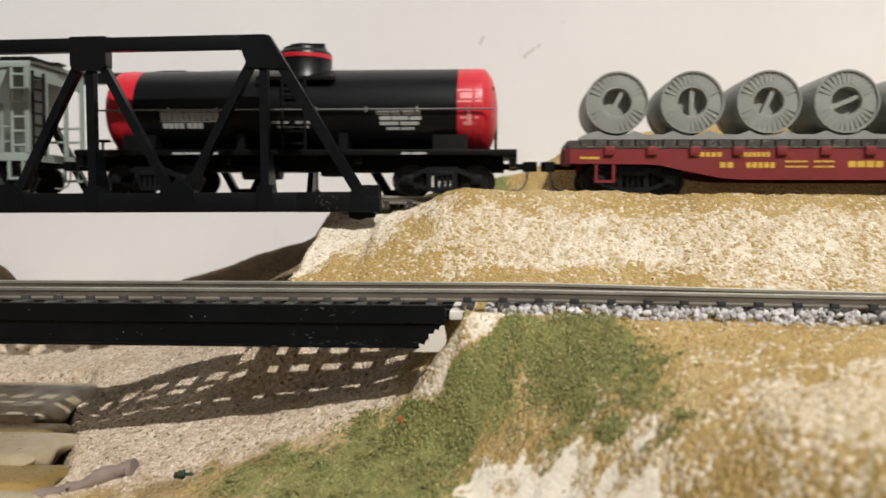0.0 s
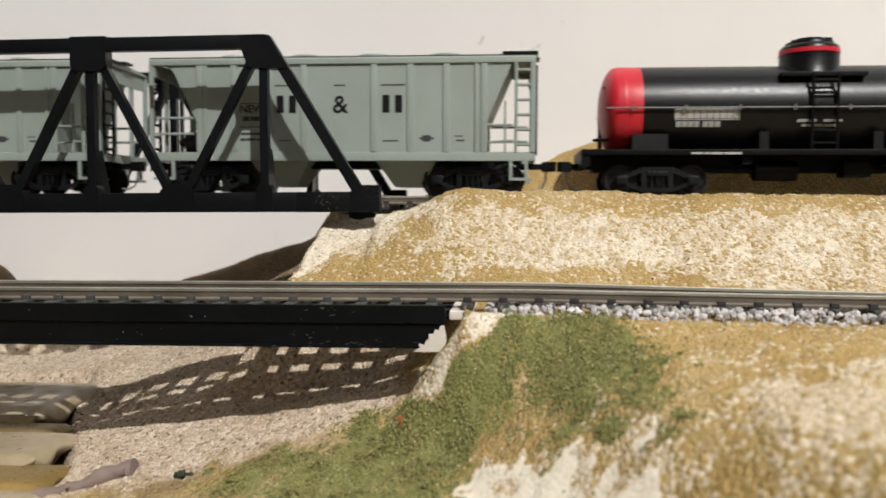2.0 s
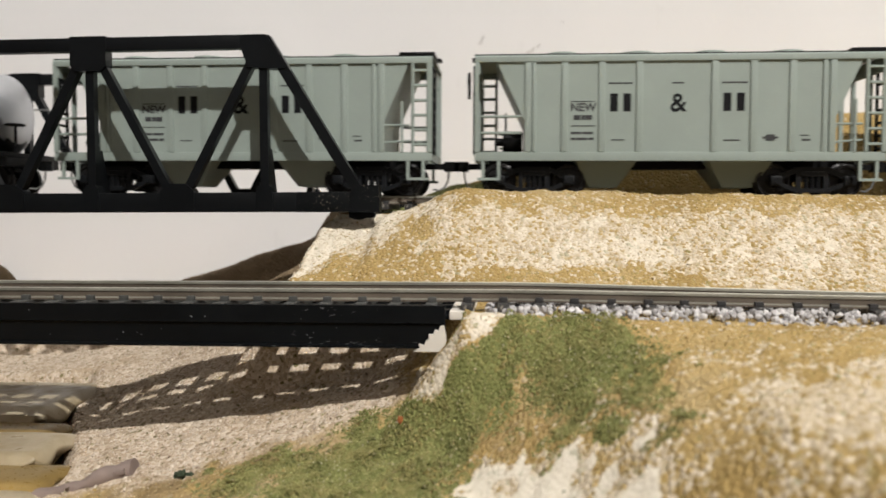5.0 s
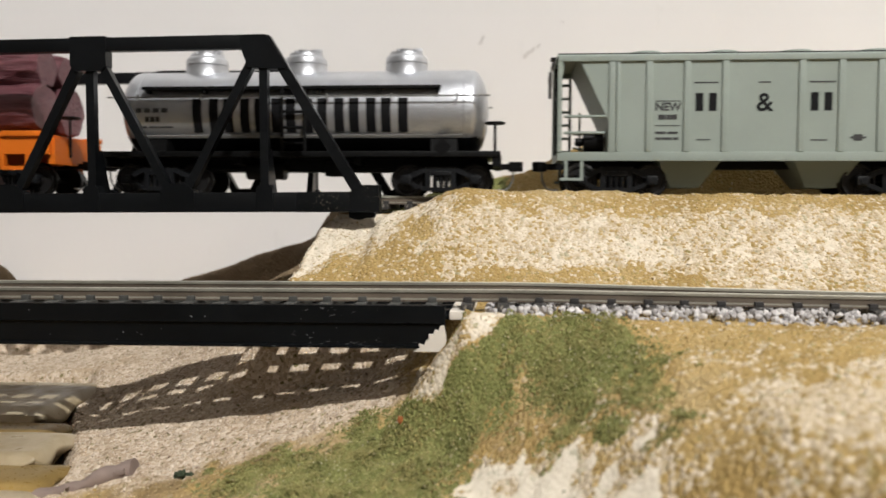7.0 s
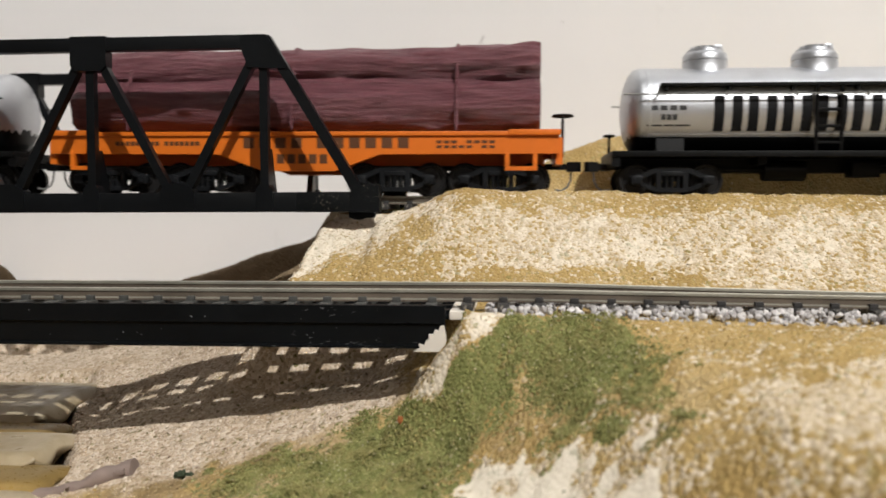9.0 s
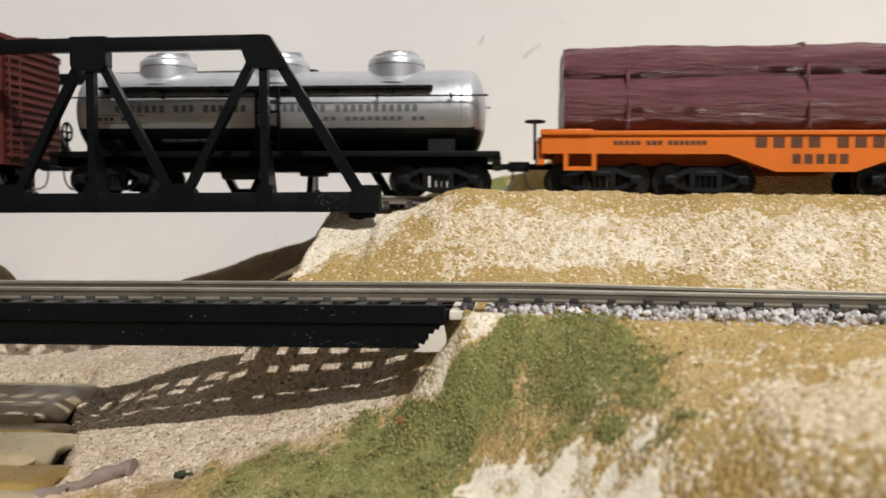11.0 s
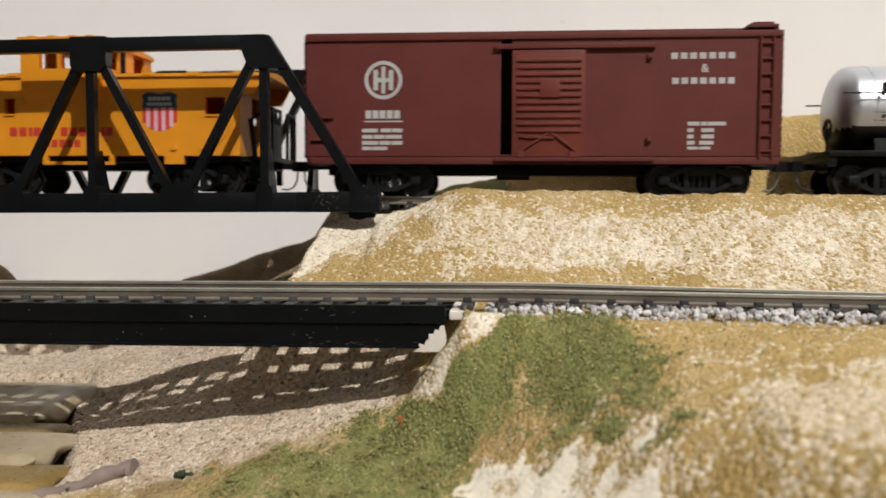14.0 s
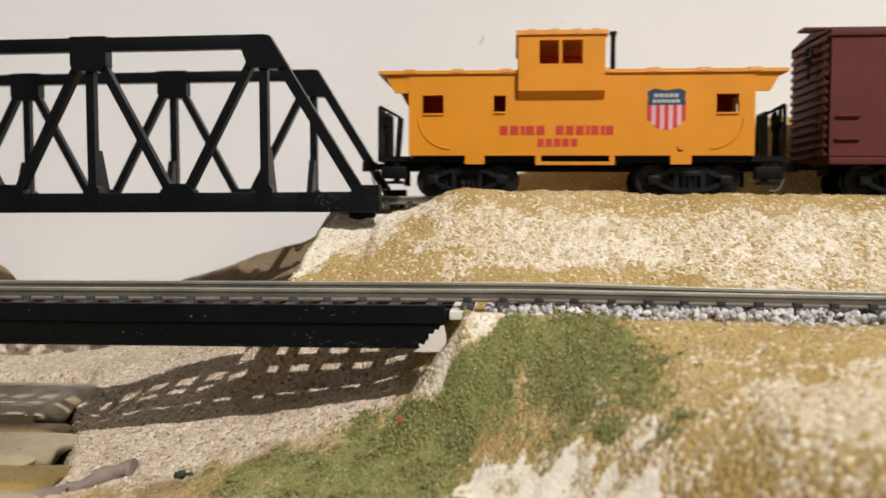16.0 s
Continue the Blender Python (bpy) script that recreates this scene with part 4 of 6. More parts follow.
def ladder(name, car, x, y, z0, z1, w, n, material, r=0.36, turned=False, label=""):
    bm = bmesh.new()
    for s in (-1, 1):
        p = (x, y + s * w / 2) if turned else (x + s * w / 2, y)
        rod(bm, (*p, z0), (*p, z1), r, 6)
    for i in range(n):
        z = z0 + (z1 - z0) * (i + 0.5) / n
        if turned:
            rod(bm, (x, y - w / 2, z), (x, y + w / 2, z), r * 0.85, 6)
        else:
            rod(bm, (x - w / 2, y, z), (x + w / 2, y, z), r * 0.85, 6)
    return part(name, bm, material, car, label)


def brake_wheel(car, x, y, z0, z1, flat=True, r=2.9, material=None):
    bm = bmesh.new()
    rod(bm, (x, y, z0), (x, y, z1), 0.45, 8)
    ax = Vector((0, 0, 1)) if flat else Vector((1, 0, 0))
    m = Matrix.Translation((x, y, z1)) @ ax.to_track_quat("Z", "Y").to_matrix().to_4x4()
    n = 16
    for i in range(n):
        a, b = 2 * math.pi * i / n, 2 * math.pi * (i + 1) / n
        rod(bm, m @ Vector((r * math.cos(a), r * math.sin(a), 0)), m @ Vector((r * math.cos(b), r * math.sin(b), 0)), 0.4, 5)
        if i % 4 == 0:
            rod(bm, m @ Vector((0, 0, -0.3)), m @ Vector((r * math.cos(a), r * math.sin(a), 0)), 0.35, 5)
    return part("brake_wheel", bm, material or UNDER_BLACK, car)


def underframe(car, half, z0, z1, width):
    bm = bmesh.new()
    box(bm, -half, half, -width, width, z1 - 1.7, z1, 0.15)
    part("deck", bm, UNDER_BLACK, car)
    bm = bmesh.new()
    box(bm, -half + 4, half - 4, -4.2, 4.2, z0, z1 - 1.72)
    for x in (-half * 0.3, half * 0.3):
        box(bm, x - 1.2, x + 1.2, -width + 2, width - 2, z0 + 2, z1 - 1.72)
    part("centre_sill", bm, UNDER_BLACK, car)
    for d in (-1, 1):
        bm = bmesh.new()
        box(bm, min(d * half, d * (half - 2.4)), max(d * half, d * (half - 2.4)), -width + 0.5, width - 0.5, z0 + 1.2, z1 - 1.72)
        part("end_beam", bm, UNDER_BLACK, car)
    bm = bmesh.new()
    rod(bm, (-17, -7.5, z0 + 0.3), (-5, -7.5, z0 + 0.3), 3.0, 16)
    box(bm, 8, 16, -10, -4, z0 - 1.6, z0 + 3, 0.5)
    rod(bm, (16, -8, z0 + 0.4), (half - 8, -8, z0 + 0.9), 0.4, 6)
    rod(bm, (-17, -8, z0 + 0.4), (-half + 8, -8, z0 + 0.9), 0.4, 6)
    part("brake_gear", bm, UNDER_BLACK, car)


def dome(car, x, zc, r_tank, r, top, material, skirt=0.0, band=None):
    bm = bmesh.new()
    base = zc + math.sqrt(max(1, r_tank ** 2 - r ** 2)) - 1.0
    prof = [(r + 1.1 + skirt, base - 0.3), (r + 0.4 + skirt * 0.4, base + 0.8), (r, base + 1.6), (r, top - 4.4), (r * 0.96, top - 4.3), (r * 0.96, top - 3.8), (r, top - 3.7), (r * 0.99, top - 2.4), (r * 0.93, top - 1.6), (r * 0.82, top - 1.2), (r * 0.80, top - 0.5), (r * 0.3, top - 0.3)]
    lathe(bm, prof, "z", 40, (x, 0, 0))
    d = part("dome", bm, material, car)
    bm = bmesh.new()
    rod(bm, (x, 0, top - 0.5), (x, 0, top + 0.7), r * 0.48, 20)
    for i in range(8):
        a = 2 * math.pi * i / 8 + 0.2
        rod(bm, (x + r * 0.62 * math.cos(a), r * 0.62 * math.sin(a), top - 0.7), (x + r * 0.62 * math.cos(a), r * 0.62 * math.sin(a), top + 0.35), 0.55, 6)
    box(bm, x + r * 0.35, x + r * 0.75, -1, 1, top - 0.6, top + 1.2, 0.2)
    part("hatch", bm, material, d)
    if band:
        bm = bmesh.new()
        lathe(bm, [(r + 0.02, top - 4.2), (r + 0.12, top - 4.1), (r + 0.12, top - 2.95), (r + 0.02, top - 2.85)], "z", 40, (x, 0, 0))
        part("dome_band", bm, band, d, "red painted band")


def tank_body(car, half, r, zc, materials, pick):
    bm = bmesh.new()
    left = [(max(0.4, r * math.sin(math.pi / 2 * i / 8)), -half + 5.0 - 5.0 * math.cos(math.pi / 2 * i / 8)) for i in range(9)]
    inner = [(r, x) for x in np.arange(-half + 12, half - 11.9, (2 * half - 24) / 10)]
    right = [(a, -b) for a, b in left[::-1]]
    lathe(bm, left + inner + right, "x", 72, (0, 0, zc))
    # plate seams
    for x in (-half + 7, half - 7):
        lathe(bm, [(r - 0.1, x - 0.5), (r + 0.09, x - 0.4), (r + 0.09, x + 0.4), (r - 0.1, x + 0.5)], "x", 72, (0, 0, zc))
    for f in bm.faces:
        c = f.calc_center_median()
        f.material_index = pick(c.x, c.y, c.z)
    return part("tank", bm, materials, car)


def car_at(name, label, category, c):
    ob = thing(name, label, category, "cars of the train")
    ob["start"] = c
    return ob


TRAIN = []


def handrail(car, x0, x1, y, z, material, posts, r=0.3, label=""):
    bm = bmesh.new()
    rod(bm, (x0, y, z), (x1, y, z), r, 6)
    for i in range(posts):
        x = x0 + (x1 - x0) * (i + 0.5) / posts
        rod(bm, (x, y, z), (x, y * 0.90, z - 0.2), r * 1.1, 6)
        rod(bm, (x, y, z - 0.8), (x, y, z + 0.8), r * 1.4, 6)
    part("handrail", bm, material, car, label)


# single-dome tank car
def build_dome_tank():
    car = car_at("tank_car", "glossy black tank car with red ends and one dome", "tank car", -64.9)
    r, zc, half = 13.5, 26.5, 62.5
    tank_body(car, half, r, zc, [TANK_BLACK, TANK_RED], lambda x, y, z: 1 if abs(x) > half - 13.8 else 0)
    dome(car, 0.8, zc, r, 8.6, 47.4, TANK_BLACK, 0.3, TANK_RED)
    underframe(car, 68.6, 7.6, 13.9, 15.2)
    for x in (-48.5, 48.5):
        bm = bmesh.new()
        prism(bm, [(-13.5, 13.9), (13.5, 13.9), (13.0, 18.5), (9.5, 18.0), (5, 15.0), (-5, 15.0), (-9.5, 18.0), (-13.0, 18.5)], "x", x - 5.2, x + 5.2)
        part("saddle", bm, UNDER_BLACK, car)
    for x in (-16, 16):
        bm = bmesh.new()
        prism(bm, [(-14.2, 13.9), (14.2, 13.9), (13.8, 19.0), (10.5, 18.0), (5, 14.6), (-5, 14.6), (-10.5, 18.0), (-13.8, 19.0)], "x", x - 1.3, x + 1.3)
        part("strap_foot", bm, UNDER_BLACK, car)
    bm = bmesh.new()
    box(bm, -11.2, 12.8, -13.4, -7.4, 35.1, 36.3, 0.1)
    part("dome_platform", bm, UNDER_BLACK, car)
    ladder("ladder", car, 0.8, -14.3, 13.9, 35.6, 7.0, 6, UNDER_BLACK, 0.5)
    handrail(car, -61.5, 61.5, -14.5, 26.0, WIRE_GREY, 8, 0.28, "thin grey wire rail")
    handrail(car, -61.5, 61.5, 14.5, 26.0, WIRE_GREY, 8, 0.28, "thin grey wire rail")
    rows = text_row(-41.5, -22.8, 23.0, 25.4, [1, 1, 1, 1, 1, 1, 1, 1, 1, 1], 0.12) + text_row(-41, -28, 20.6, 22.2, [1, 1, 1, 1, -0.4, 1, 1, 1], 0.15)
    rows += [(-41.5, -22.8, 25.55, 25.8), (-41.5, -22.8, 22.55, 22.8)]
    rows += text_row(-6.5, 6.5, 21.9, 22.7, [2, 1, -1, 1, 2], 0.1) + text_row(-5, 5.5, 20.6, 21.3, [1, 2, 2], 0.1)
    rows += text_row(26, 40, 24.4, 25.6, [3, 2, -0.3, 4], 0.08) + text_row(27, 40, 22.9, 24.0, [2, 3, 2], 0.08) + text_row(27, 39.5, 21.4, 22.4, [3, 3], 0.08) + text_row(29, 38, 20.0, 20.8, [2, 2], 0.08)
    wrapped_rows("lettering", car, rows, r, zc, LETTER_WHITE, "off-white printed lines of small writing")
    wrapped_rows("end_marks", car, [(50.5, 58, 31.6, 32.1), (51.5, 57, 29.2, 31.0), (50.5, 58, 28.1, 28.6), (53.6, 54.9, 21.2, 25.2), (51.6, 57, 23.2, 24.0), (52.4, 56.1, 21.4, 22.4)], r, zc, LETTER_PINK, "pale printed marks on the red end")
    plates("frame_marks", car, text_row(-37, -22, 12.35, 13.0, [2, 1, 2, 3], 0.1) + text_row(34, 42, 12.35, 13.0, [2, 3], 0.1), -15.2, LETTER_WHITE)
    for x in (-61.6, 61.6):
        bm = bmesh.new()
        s = 1 if x > 0 else -1
        rod(bm, (x - s * 2.5, -6, 33), (x, -6, 33), 0.6, 6)
        rod(bm, (x - s * 2.5, 0, 25.8), (x + s * 0.6, 0, 25.8), 0.8, 8)
        rod(bm, (x + s * 0.4, 0, 13.9), (x + s * 0.4, 0, 23.5), 0.45, 8)
        part("end_fitting", bm, UNDER_BLACK, car)
    brake_wheel(car, -62.5, -9, 13.9, 17.0, True, 2.2)
    for x in (-46, 46):
        truck(car, x, 9.0)
    for d in (-1, 1):
        coupler(car, d * 67.6, d)
    TRAIN.append(car)


# three-dome tank cars
def build_silver_tank(kind):
    big = kind == "big_letters"
    if big:
        car = car_at("tank_car", "silver tank car with three domes and big black lettering", "tank car", -607.2)
        half, r, low, xs, rd, top, dh = 58.2, 13.3, 17.9, (-32.8, -0.2, 32.2), 6.7, 45.5, 62.3
    else:
        car = car_at("tank_car", "silver tank car with three wide domes, black below", "tank car", -924.3)
        half, r, low, xs, rd, top, dh = 65.5, 13.3, 20.6, (-37.8, -0.3, 37.0), 9.0, 44.8, 70.2
    zc = 26.3
    tank_body(car, half, r, zc, [TANK_SILVER, TANK_BLACK], lambda x, y, z: 1 if z < low else 0)
    for x in xs:
        dome(car, x, zc, r, rd, top, TANK_SILVER, 0.2 if big else 0.9)
    for x in () if big else (-half + 9.5, half - 13.5, half - 9.5):
        a0 = math.asin((low + 0.2 - zc) / r)
        arc = np.linspace(a0, math.pi - a0, 33)
        bm = bmesh.new()
        prism(bm, [(q * math.cos(a), zc + q * math.sin(a)) for q, sweep in ((r + 0.22, arc), (r - 0.4, arc[::-1])) for a in sweep], "x", x - 0.35, x + 0.35)
        part("band", bm, TANK_SILVER, car)
    underframe(car, dh, 7.6, 13.4, 15.2)
    for x in (-half + 13, half - 13):
        bm = bmesh.new()
        prism(bm, [(-13, 13.4), (13, 13.4), (12.4, 17.2), (9.0, 16.6), (5, 14.4), (-5, 14.4), (-9.0, 16.6), (-12.4, 17.2)], "x", x - 4, x + 4)
        part("saddle", bm, UNDER_BLACK, car)
    for s in (-1, 1):
        bm = bmesh.new()
        box(bm, -half * 0.83, half * 0.76, min(s * 11.6, s * 14.6), max(s * 11.6, s * 14.6), 32.3, 33.2, 0.1)
        for x in np.arange(-half * 0.8, half * 0.75, 18):
            box(bm, x - 0.4, x + 0.4, min(s * 10.6, s * 14.2), max(s * 10.6, s * 14.2), 31.2, 32.3)
        part("running_board", bm, UNDER_BLACK, car, "black running board")
        handrail(car, -half - 1.0, half + 1.0, s * 14.9, 29.9, UNDER_BLACK if not big else WIRE_GREY, 6, 0.25)
    ladder("ladder", car, -0.7, -14.4, 13.4, 32.5, 7.0, 4, UNDER_BLACK, 0.55)
    if big:
        wrapped_rows("stripe", car, [(-half + 6, half - 6, low - 0.05, low + 0.75)], r, zc, LETTER_WHITE, "thin white line above the black underside")
        wrapped_rows("lettering", car, twin_bars(-33.6, 35.0, 19.4, 29.6, 7, 0.33), r, zc, LETTER_BLACK, "tall black printed bars")
        wrapped_rows("small_lettering", car, text_row(-51, -40, 25.4, 26.8, [1, 1, 1, 1], 0.25) + text_row(-48, -43, 22.6, 24.2, [1, 1, 1], 0.2) + text_row(-52, -39, 20.8, 21.3, [3, 2, 3], 0.1), r, zc, LETTER_DIM)
        bm = bmesh.new()
        prism(bm, [(45, 17.6), (47.6, 14.6), (45, 11.6), (42.4, 14.6)], "y", -15.3, -15.0)
        part("placard", bm, UNDER_BLACK, car)
        brake_wheel(car, 60.5, -7, 13.4, 22.4, True, 2.8)
        brake_wheel(car, -60.8, 6, 13.4, 19.5, True, 1.6)
    else:
        wrapped_rows("lettering", car, text_row(-49.5, 46, 25.4, 27.6, [1, 1, 1, 1, 1, 1, 1, -1, 1, 1, 1, -1, 1, 1, 1, 1, 1, 1, -1.5, 1, 1, 1, 1, 1, 1, 1, 1, 1, -1, 1, 1, 1, 1, 1, 1, 1, 1, 1, 1, 1], 0.35), r, zc, LETTER_SOFT, "row of small grey printed bars")
        wrapped_rows("small_lettering", car, text_row(-55, -42, 22.9, 24.0, [1, 1, 1, -1, 1, 1, 1], 0.4) + [(-57, -40, 24.5, 24.7), (-57, -40, 22.2, 22.4)], r, zc, LETTER_DIM)
        wrapped_rows("small_lettering", car, text_row(14, 48, 22.8, 24.0, [1, 1, 1, -1, 1, 1, 1, 1, 1, 1, 1, 1, -1, 1, 1], 0.3), r, zc, LETTER_SOFT)
        wrapped_rows("underside_marks", car, text_row(-36, -20, 16.6, 17.4, [3, 4, 2], 0.1), r, zc, LETTER_GREY)
        brake_wheel(car, -68.2, -8, 13.4, 20.0, False, 2.9)
    for x in (-half + 14, half - 14):
        truck(car, x, 9.0)
    for d in (-1, 1):
        coupler(car, d * (dh - 0.5), d)
    TRAIN.append(car)


# covered hopper
def build_hopper():
    car = car_at("hopper_car", "pale grey-green covered hopper car with black lettering", "hopper car", -205.9)
    y = 15.8
    z0, z1 = 10.4, 40.5
    L0, L1 = -44.0, 44.2
    bm = bmesh.new()
    # body with sloped ends, hollow under the slopes
    prism(bm, [(L0, 12.8), (L1, 12.8), (L1, 22), (58.3 - 6, z1), (-58.8 + 6, z1), (L0, 22)], "y", -y, y)
    part("body", bm, HOPPER_GREY, car)
    for s in (-1, 1):
        bm = bmesh.new()
        box(bm, -58.8, 58.8, s * y - (0.9 if s > 0 else 0.35), s * y + (0.35 if s > 0 else 0.9), z0, z0 + 2.6, 0.12)
        part("side_sill", bm, HOPPER_GREY, car)
        bm = bmesh.new()
        box(bm, -58.8, 58.8, s * y - 0.7, s * y + 0.7, z1 - 1.2, z1 + 0.4, 0.15)
        part("eave", bm, HOPPER_GREY, car)
        for x in (-43.1, -41.3, -32.4, -21.6, -10.8, 10.6, 21.6, 32.4, 41.3, 43.6):
            bm = bmesh.new()
            w = 0.95 if x not in (-41.3, 41.3) else 0.55
            box(bm, x - w, x + w, s * y - 0.55, s * y + 0.55, z0 + 2.6, z1 - 1.2, 0.18)
            part("rib", bm, HOPPER_GREY, car)
        for e in (-1, 1):
            # corner post, grab irons and ladder
            bm = bmesh.new()
            box(bm, e * 58.2 - 0.6, e * 58.2 + 0.6, s * y - 0.7, s * y + 0.5, z0 + 2.6, z1 - 1.2)
            part("corner_post", bm, HOPPER_GREY, car)
            if (e > 0) == (s < 0):
                ladder("ladder", car, e * 55.3, s * (y + 0.2), z0 + 2.6, z1 - 1.2, 4.6, 6, HOPPER_GREY, 0.55)
                bm = bmesh.new()
                box(bm, e * 49.8 - 0.35, e * 49.8 + 0.35, s * y - 0.7, s * y + 0.3, z0 + 2.6, 28)
                rod(bm, (e * 44, s * y, 21), (e * 52, s * y, 21), 0.35, 6)
                rod(bm, (e * 44, s * y, 15.8), (e * 52, s * y, 16.4), 0.35, 6)
                part("grab_iron", bm, HOPPER_GREY, car)
            else:
                bm = bmesh.new()
                for z in (18.6, 23.4):
                    rod(bm, (e * 57, s * y, z), (e * 45, s * y, z), 0.42, 6)
                part("grab_iron", bm, HOPPER_GREY, car)
            # step under the corner
            bm = bmesh.new()
            for x in (e * 51.6, e * 56.2):
                box(bm, x - 0.45, x + 0.45, s * y - 0.4, s * y + 0.4, 5.2, z0)
            box(bm, min(e * 51.2, e * 57.9), max(e * 51.2, e * 57.9), s * y - 0.45, s * y + 0.45, 4.6, 5.4)
            part("step", bm, HOPPER_GREY, car)
    for e in (-1, 1):
        bm = bmesh.new()
        box(bm, e * 58.3 - 0.5, e * 58.3 + 0.5, -y, y, z0, z0 + 2.6)
        box(bm, e * 57.7 - 0.5, e * 57.7 + 0.5, -y, y, z1 - 4.5, z1 - 0.4)
        for yy in (-6, 6):
            box(bm, e * 57.9 - 0.5, e * 57.9 + 0.5, yy - 0.7, yy + 0.7, z0 + 2.6, z1 - 4.5)
        part("end_frame", bm, HOPPER_GREY, car)
        ladder("end_ladder", car, e * 58.9, -11.5, z0 + 2.0, z1 - 2, 6.0, 7, UNDER_BLACK, 0.5, True)
    bm = bmesh.new()
    prism(bm, [(-y - 0.4, z1 + 0.4), (y + 0.4, z1 + 0.4), (y, z1 + 0.9), (0, z1 + 1.9), (-y, z1 + 0.9)], "x", -58.9, 58.9)
    part("roof", bm, HOPPER_GREY, car)
    bm = bmesh.new()
    box(bm, -60.3, 60.3, -2.6, 2.6, z1 + 2.0, z1 + 2.6)
    for x in range(-50, 51, 20):
        box(bm, x - 0.6, x + 0.6, -2.4, 2.4, z1 + 1.4, z1 + 2.0)
    for q in (-1, 1):
        box(bm, -58.9, 58.9, q * 14.9 - 0.8, q * 14.9 + 0.8, z1 + 0.6, z1 + 1.25)
    part("roof_walk", bm, UNDER_BLACK, car, "black roof walk and edge strips")
    bm = bmesh.new()
    box(bm, 48.8, 59.4, -15.5, -2.7, z1 + 1.3, z1 + 2.2, 0.1)
    box(bm, 45.0, 49.5, -13.5, -5, z1 + 0.9, z1 + 1.6, 0.1)
    part("lateral_walk", bm, UNDER_BLACK, car, "black roof end platform")
    bm = bmesh.new()
    box(bm, -59.6, -54.5, 4, 15.5, z1 + 1.3, z1 + 2.2, 0.1)
    part("lateral_walk", bm, UNDER_BLACK, car, "black roof end platform")
    for x in (-33, -11, 10, 32):
        bm = bmesh.new()
        for q in (-1, 1):
            rod(bm, (x, q * 10.4, z1 + 1.0), (x, q * 10.4, z1 + 1.9), 5.3, 20, 5.0)
            rod(bm, (x, q * 10.4, z1 + 1.9), (x, q * 10.4, z1 + 2.3), 2.6, 12, 2.2)
        part("hatch", bm, HOPPER_GREY, car)
    brake_wheel(car, -60.8, -9, 29.5, 34.5, False, 2.8)
    bm = bmesh.new()
    rod(bm, (-50.5, -7, 16.6), (-44.6, -7, 16.6), 3.3, 18)
    rod(bm, (-53, -7, 16.6), (-50.5, -7, 16.6), 1.2, 10)
    box(bm, -52, -45, -9, -5, 12.7, 13.6)
    part("brake_cylinder", bm, UNDER_BLACK, car, "black brake cylinder on the end platform")
    for a, b in (((-30.0, -9.1), (-24.1, -15.7)), ((9.0, 30.1), (15.6, 24.5))):
        bm = bmesh.new()
        prism(bm, [(a[0], 12.8), (b[0], 2.9), (b[1], 2.9), (a[1], 12.8)], "y", -13.0, 13.0)
        for vtx in bm.verts:
            if vtx.co.z < 5:
                vtx.co.y *= 0.5
        part("hopper_bay", bm, HOPPER_GREY, car)
    bm = bmesh.new()
    box(bm, -55, 55, -3.5, 3.5, 8.6, 12.7)
    part("centre_sill", bm, UNDER_BLACK, car)
    fy = -y - 0.02
    for nm, x in (("initial", -16.2), ("initial", 16.1)):
        plates(nm, car, [(x - 3.0, x - 0.8, 24.8, 30.0), (x + 0.8, x + 3.0, 24.8, 30.0)], fy, LETTER_BLACK, "black printed upright bars")
    cu = bpy.data.curves.new("ampersand", "FONT")
    cu.body, cu.size, cu.extrude, cu.align_x, cu.offset = "&", 7.4 * MM, 0.03 * MM, "CENTER", 0.12 * MM
    cu.materials.append(LETTER_BLACK)
    am = new("ampersand", cu)
    am.parent = car
    am.matrix_basis = local(0.3, fy - 0.03, 24.8, 90)
    cu = bpy.data.curves.new("word_new", "FONT")
    cu.body, cu.size, cu.extrude, cu.align_x = "NEW", 3.2 * MM, 0.03 * MM, "CENTER"
    cu.offset = 0.1 * MM
    cu.materials.append(LETTER_DIM)
    am = new("small_word", cu)
    am.parent = car
    am.matrix_basis = local(-27.0, fy - 0.03, 25.0, 90)
    plates("side_marks", car, [(a + 1.3, b + 1.3, c, d) for a, b, c, d in [(-31.8, -24.8, 27.6, 27.85), (-31.8, -24.8, 20.5, 20.75)] + text_row(-31, -25.4, 22.4, 23.8, [2, 1, 2], 0.12) + text_row(-31.8, -25, 18.2, 18.9, [2, 2], 0.1) + text_row(-31.8, -25, 16.5, 17.2, [1, 2, 1], 0.1)
           + [(-21, -14.2, 32.8, 33.2), (-2.8, 0.6, 32.8, 33.2), (11.4, 18.6, 32.8, 33.2), (-20, -16.2, 16.4, 16.7), (12, 16.6, 16.2, 16.6), (23, 27.4, 16.8, 17.4), (23.9, 26.4, 16.2, 18.0), (33.5, 36, 17.6, 17.9), (34, 36.4, 16.2, 16.7)]], fy, LETTER_DIM)
    for x in (-41, 40):
        truck(car, x, 9.4)
    for d in (-1, 1):
        coupler(car, d * 58.3, d)
    TRAIN.append(car)
    return car


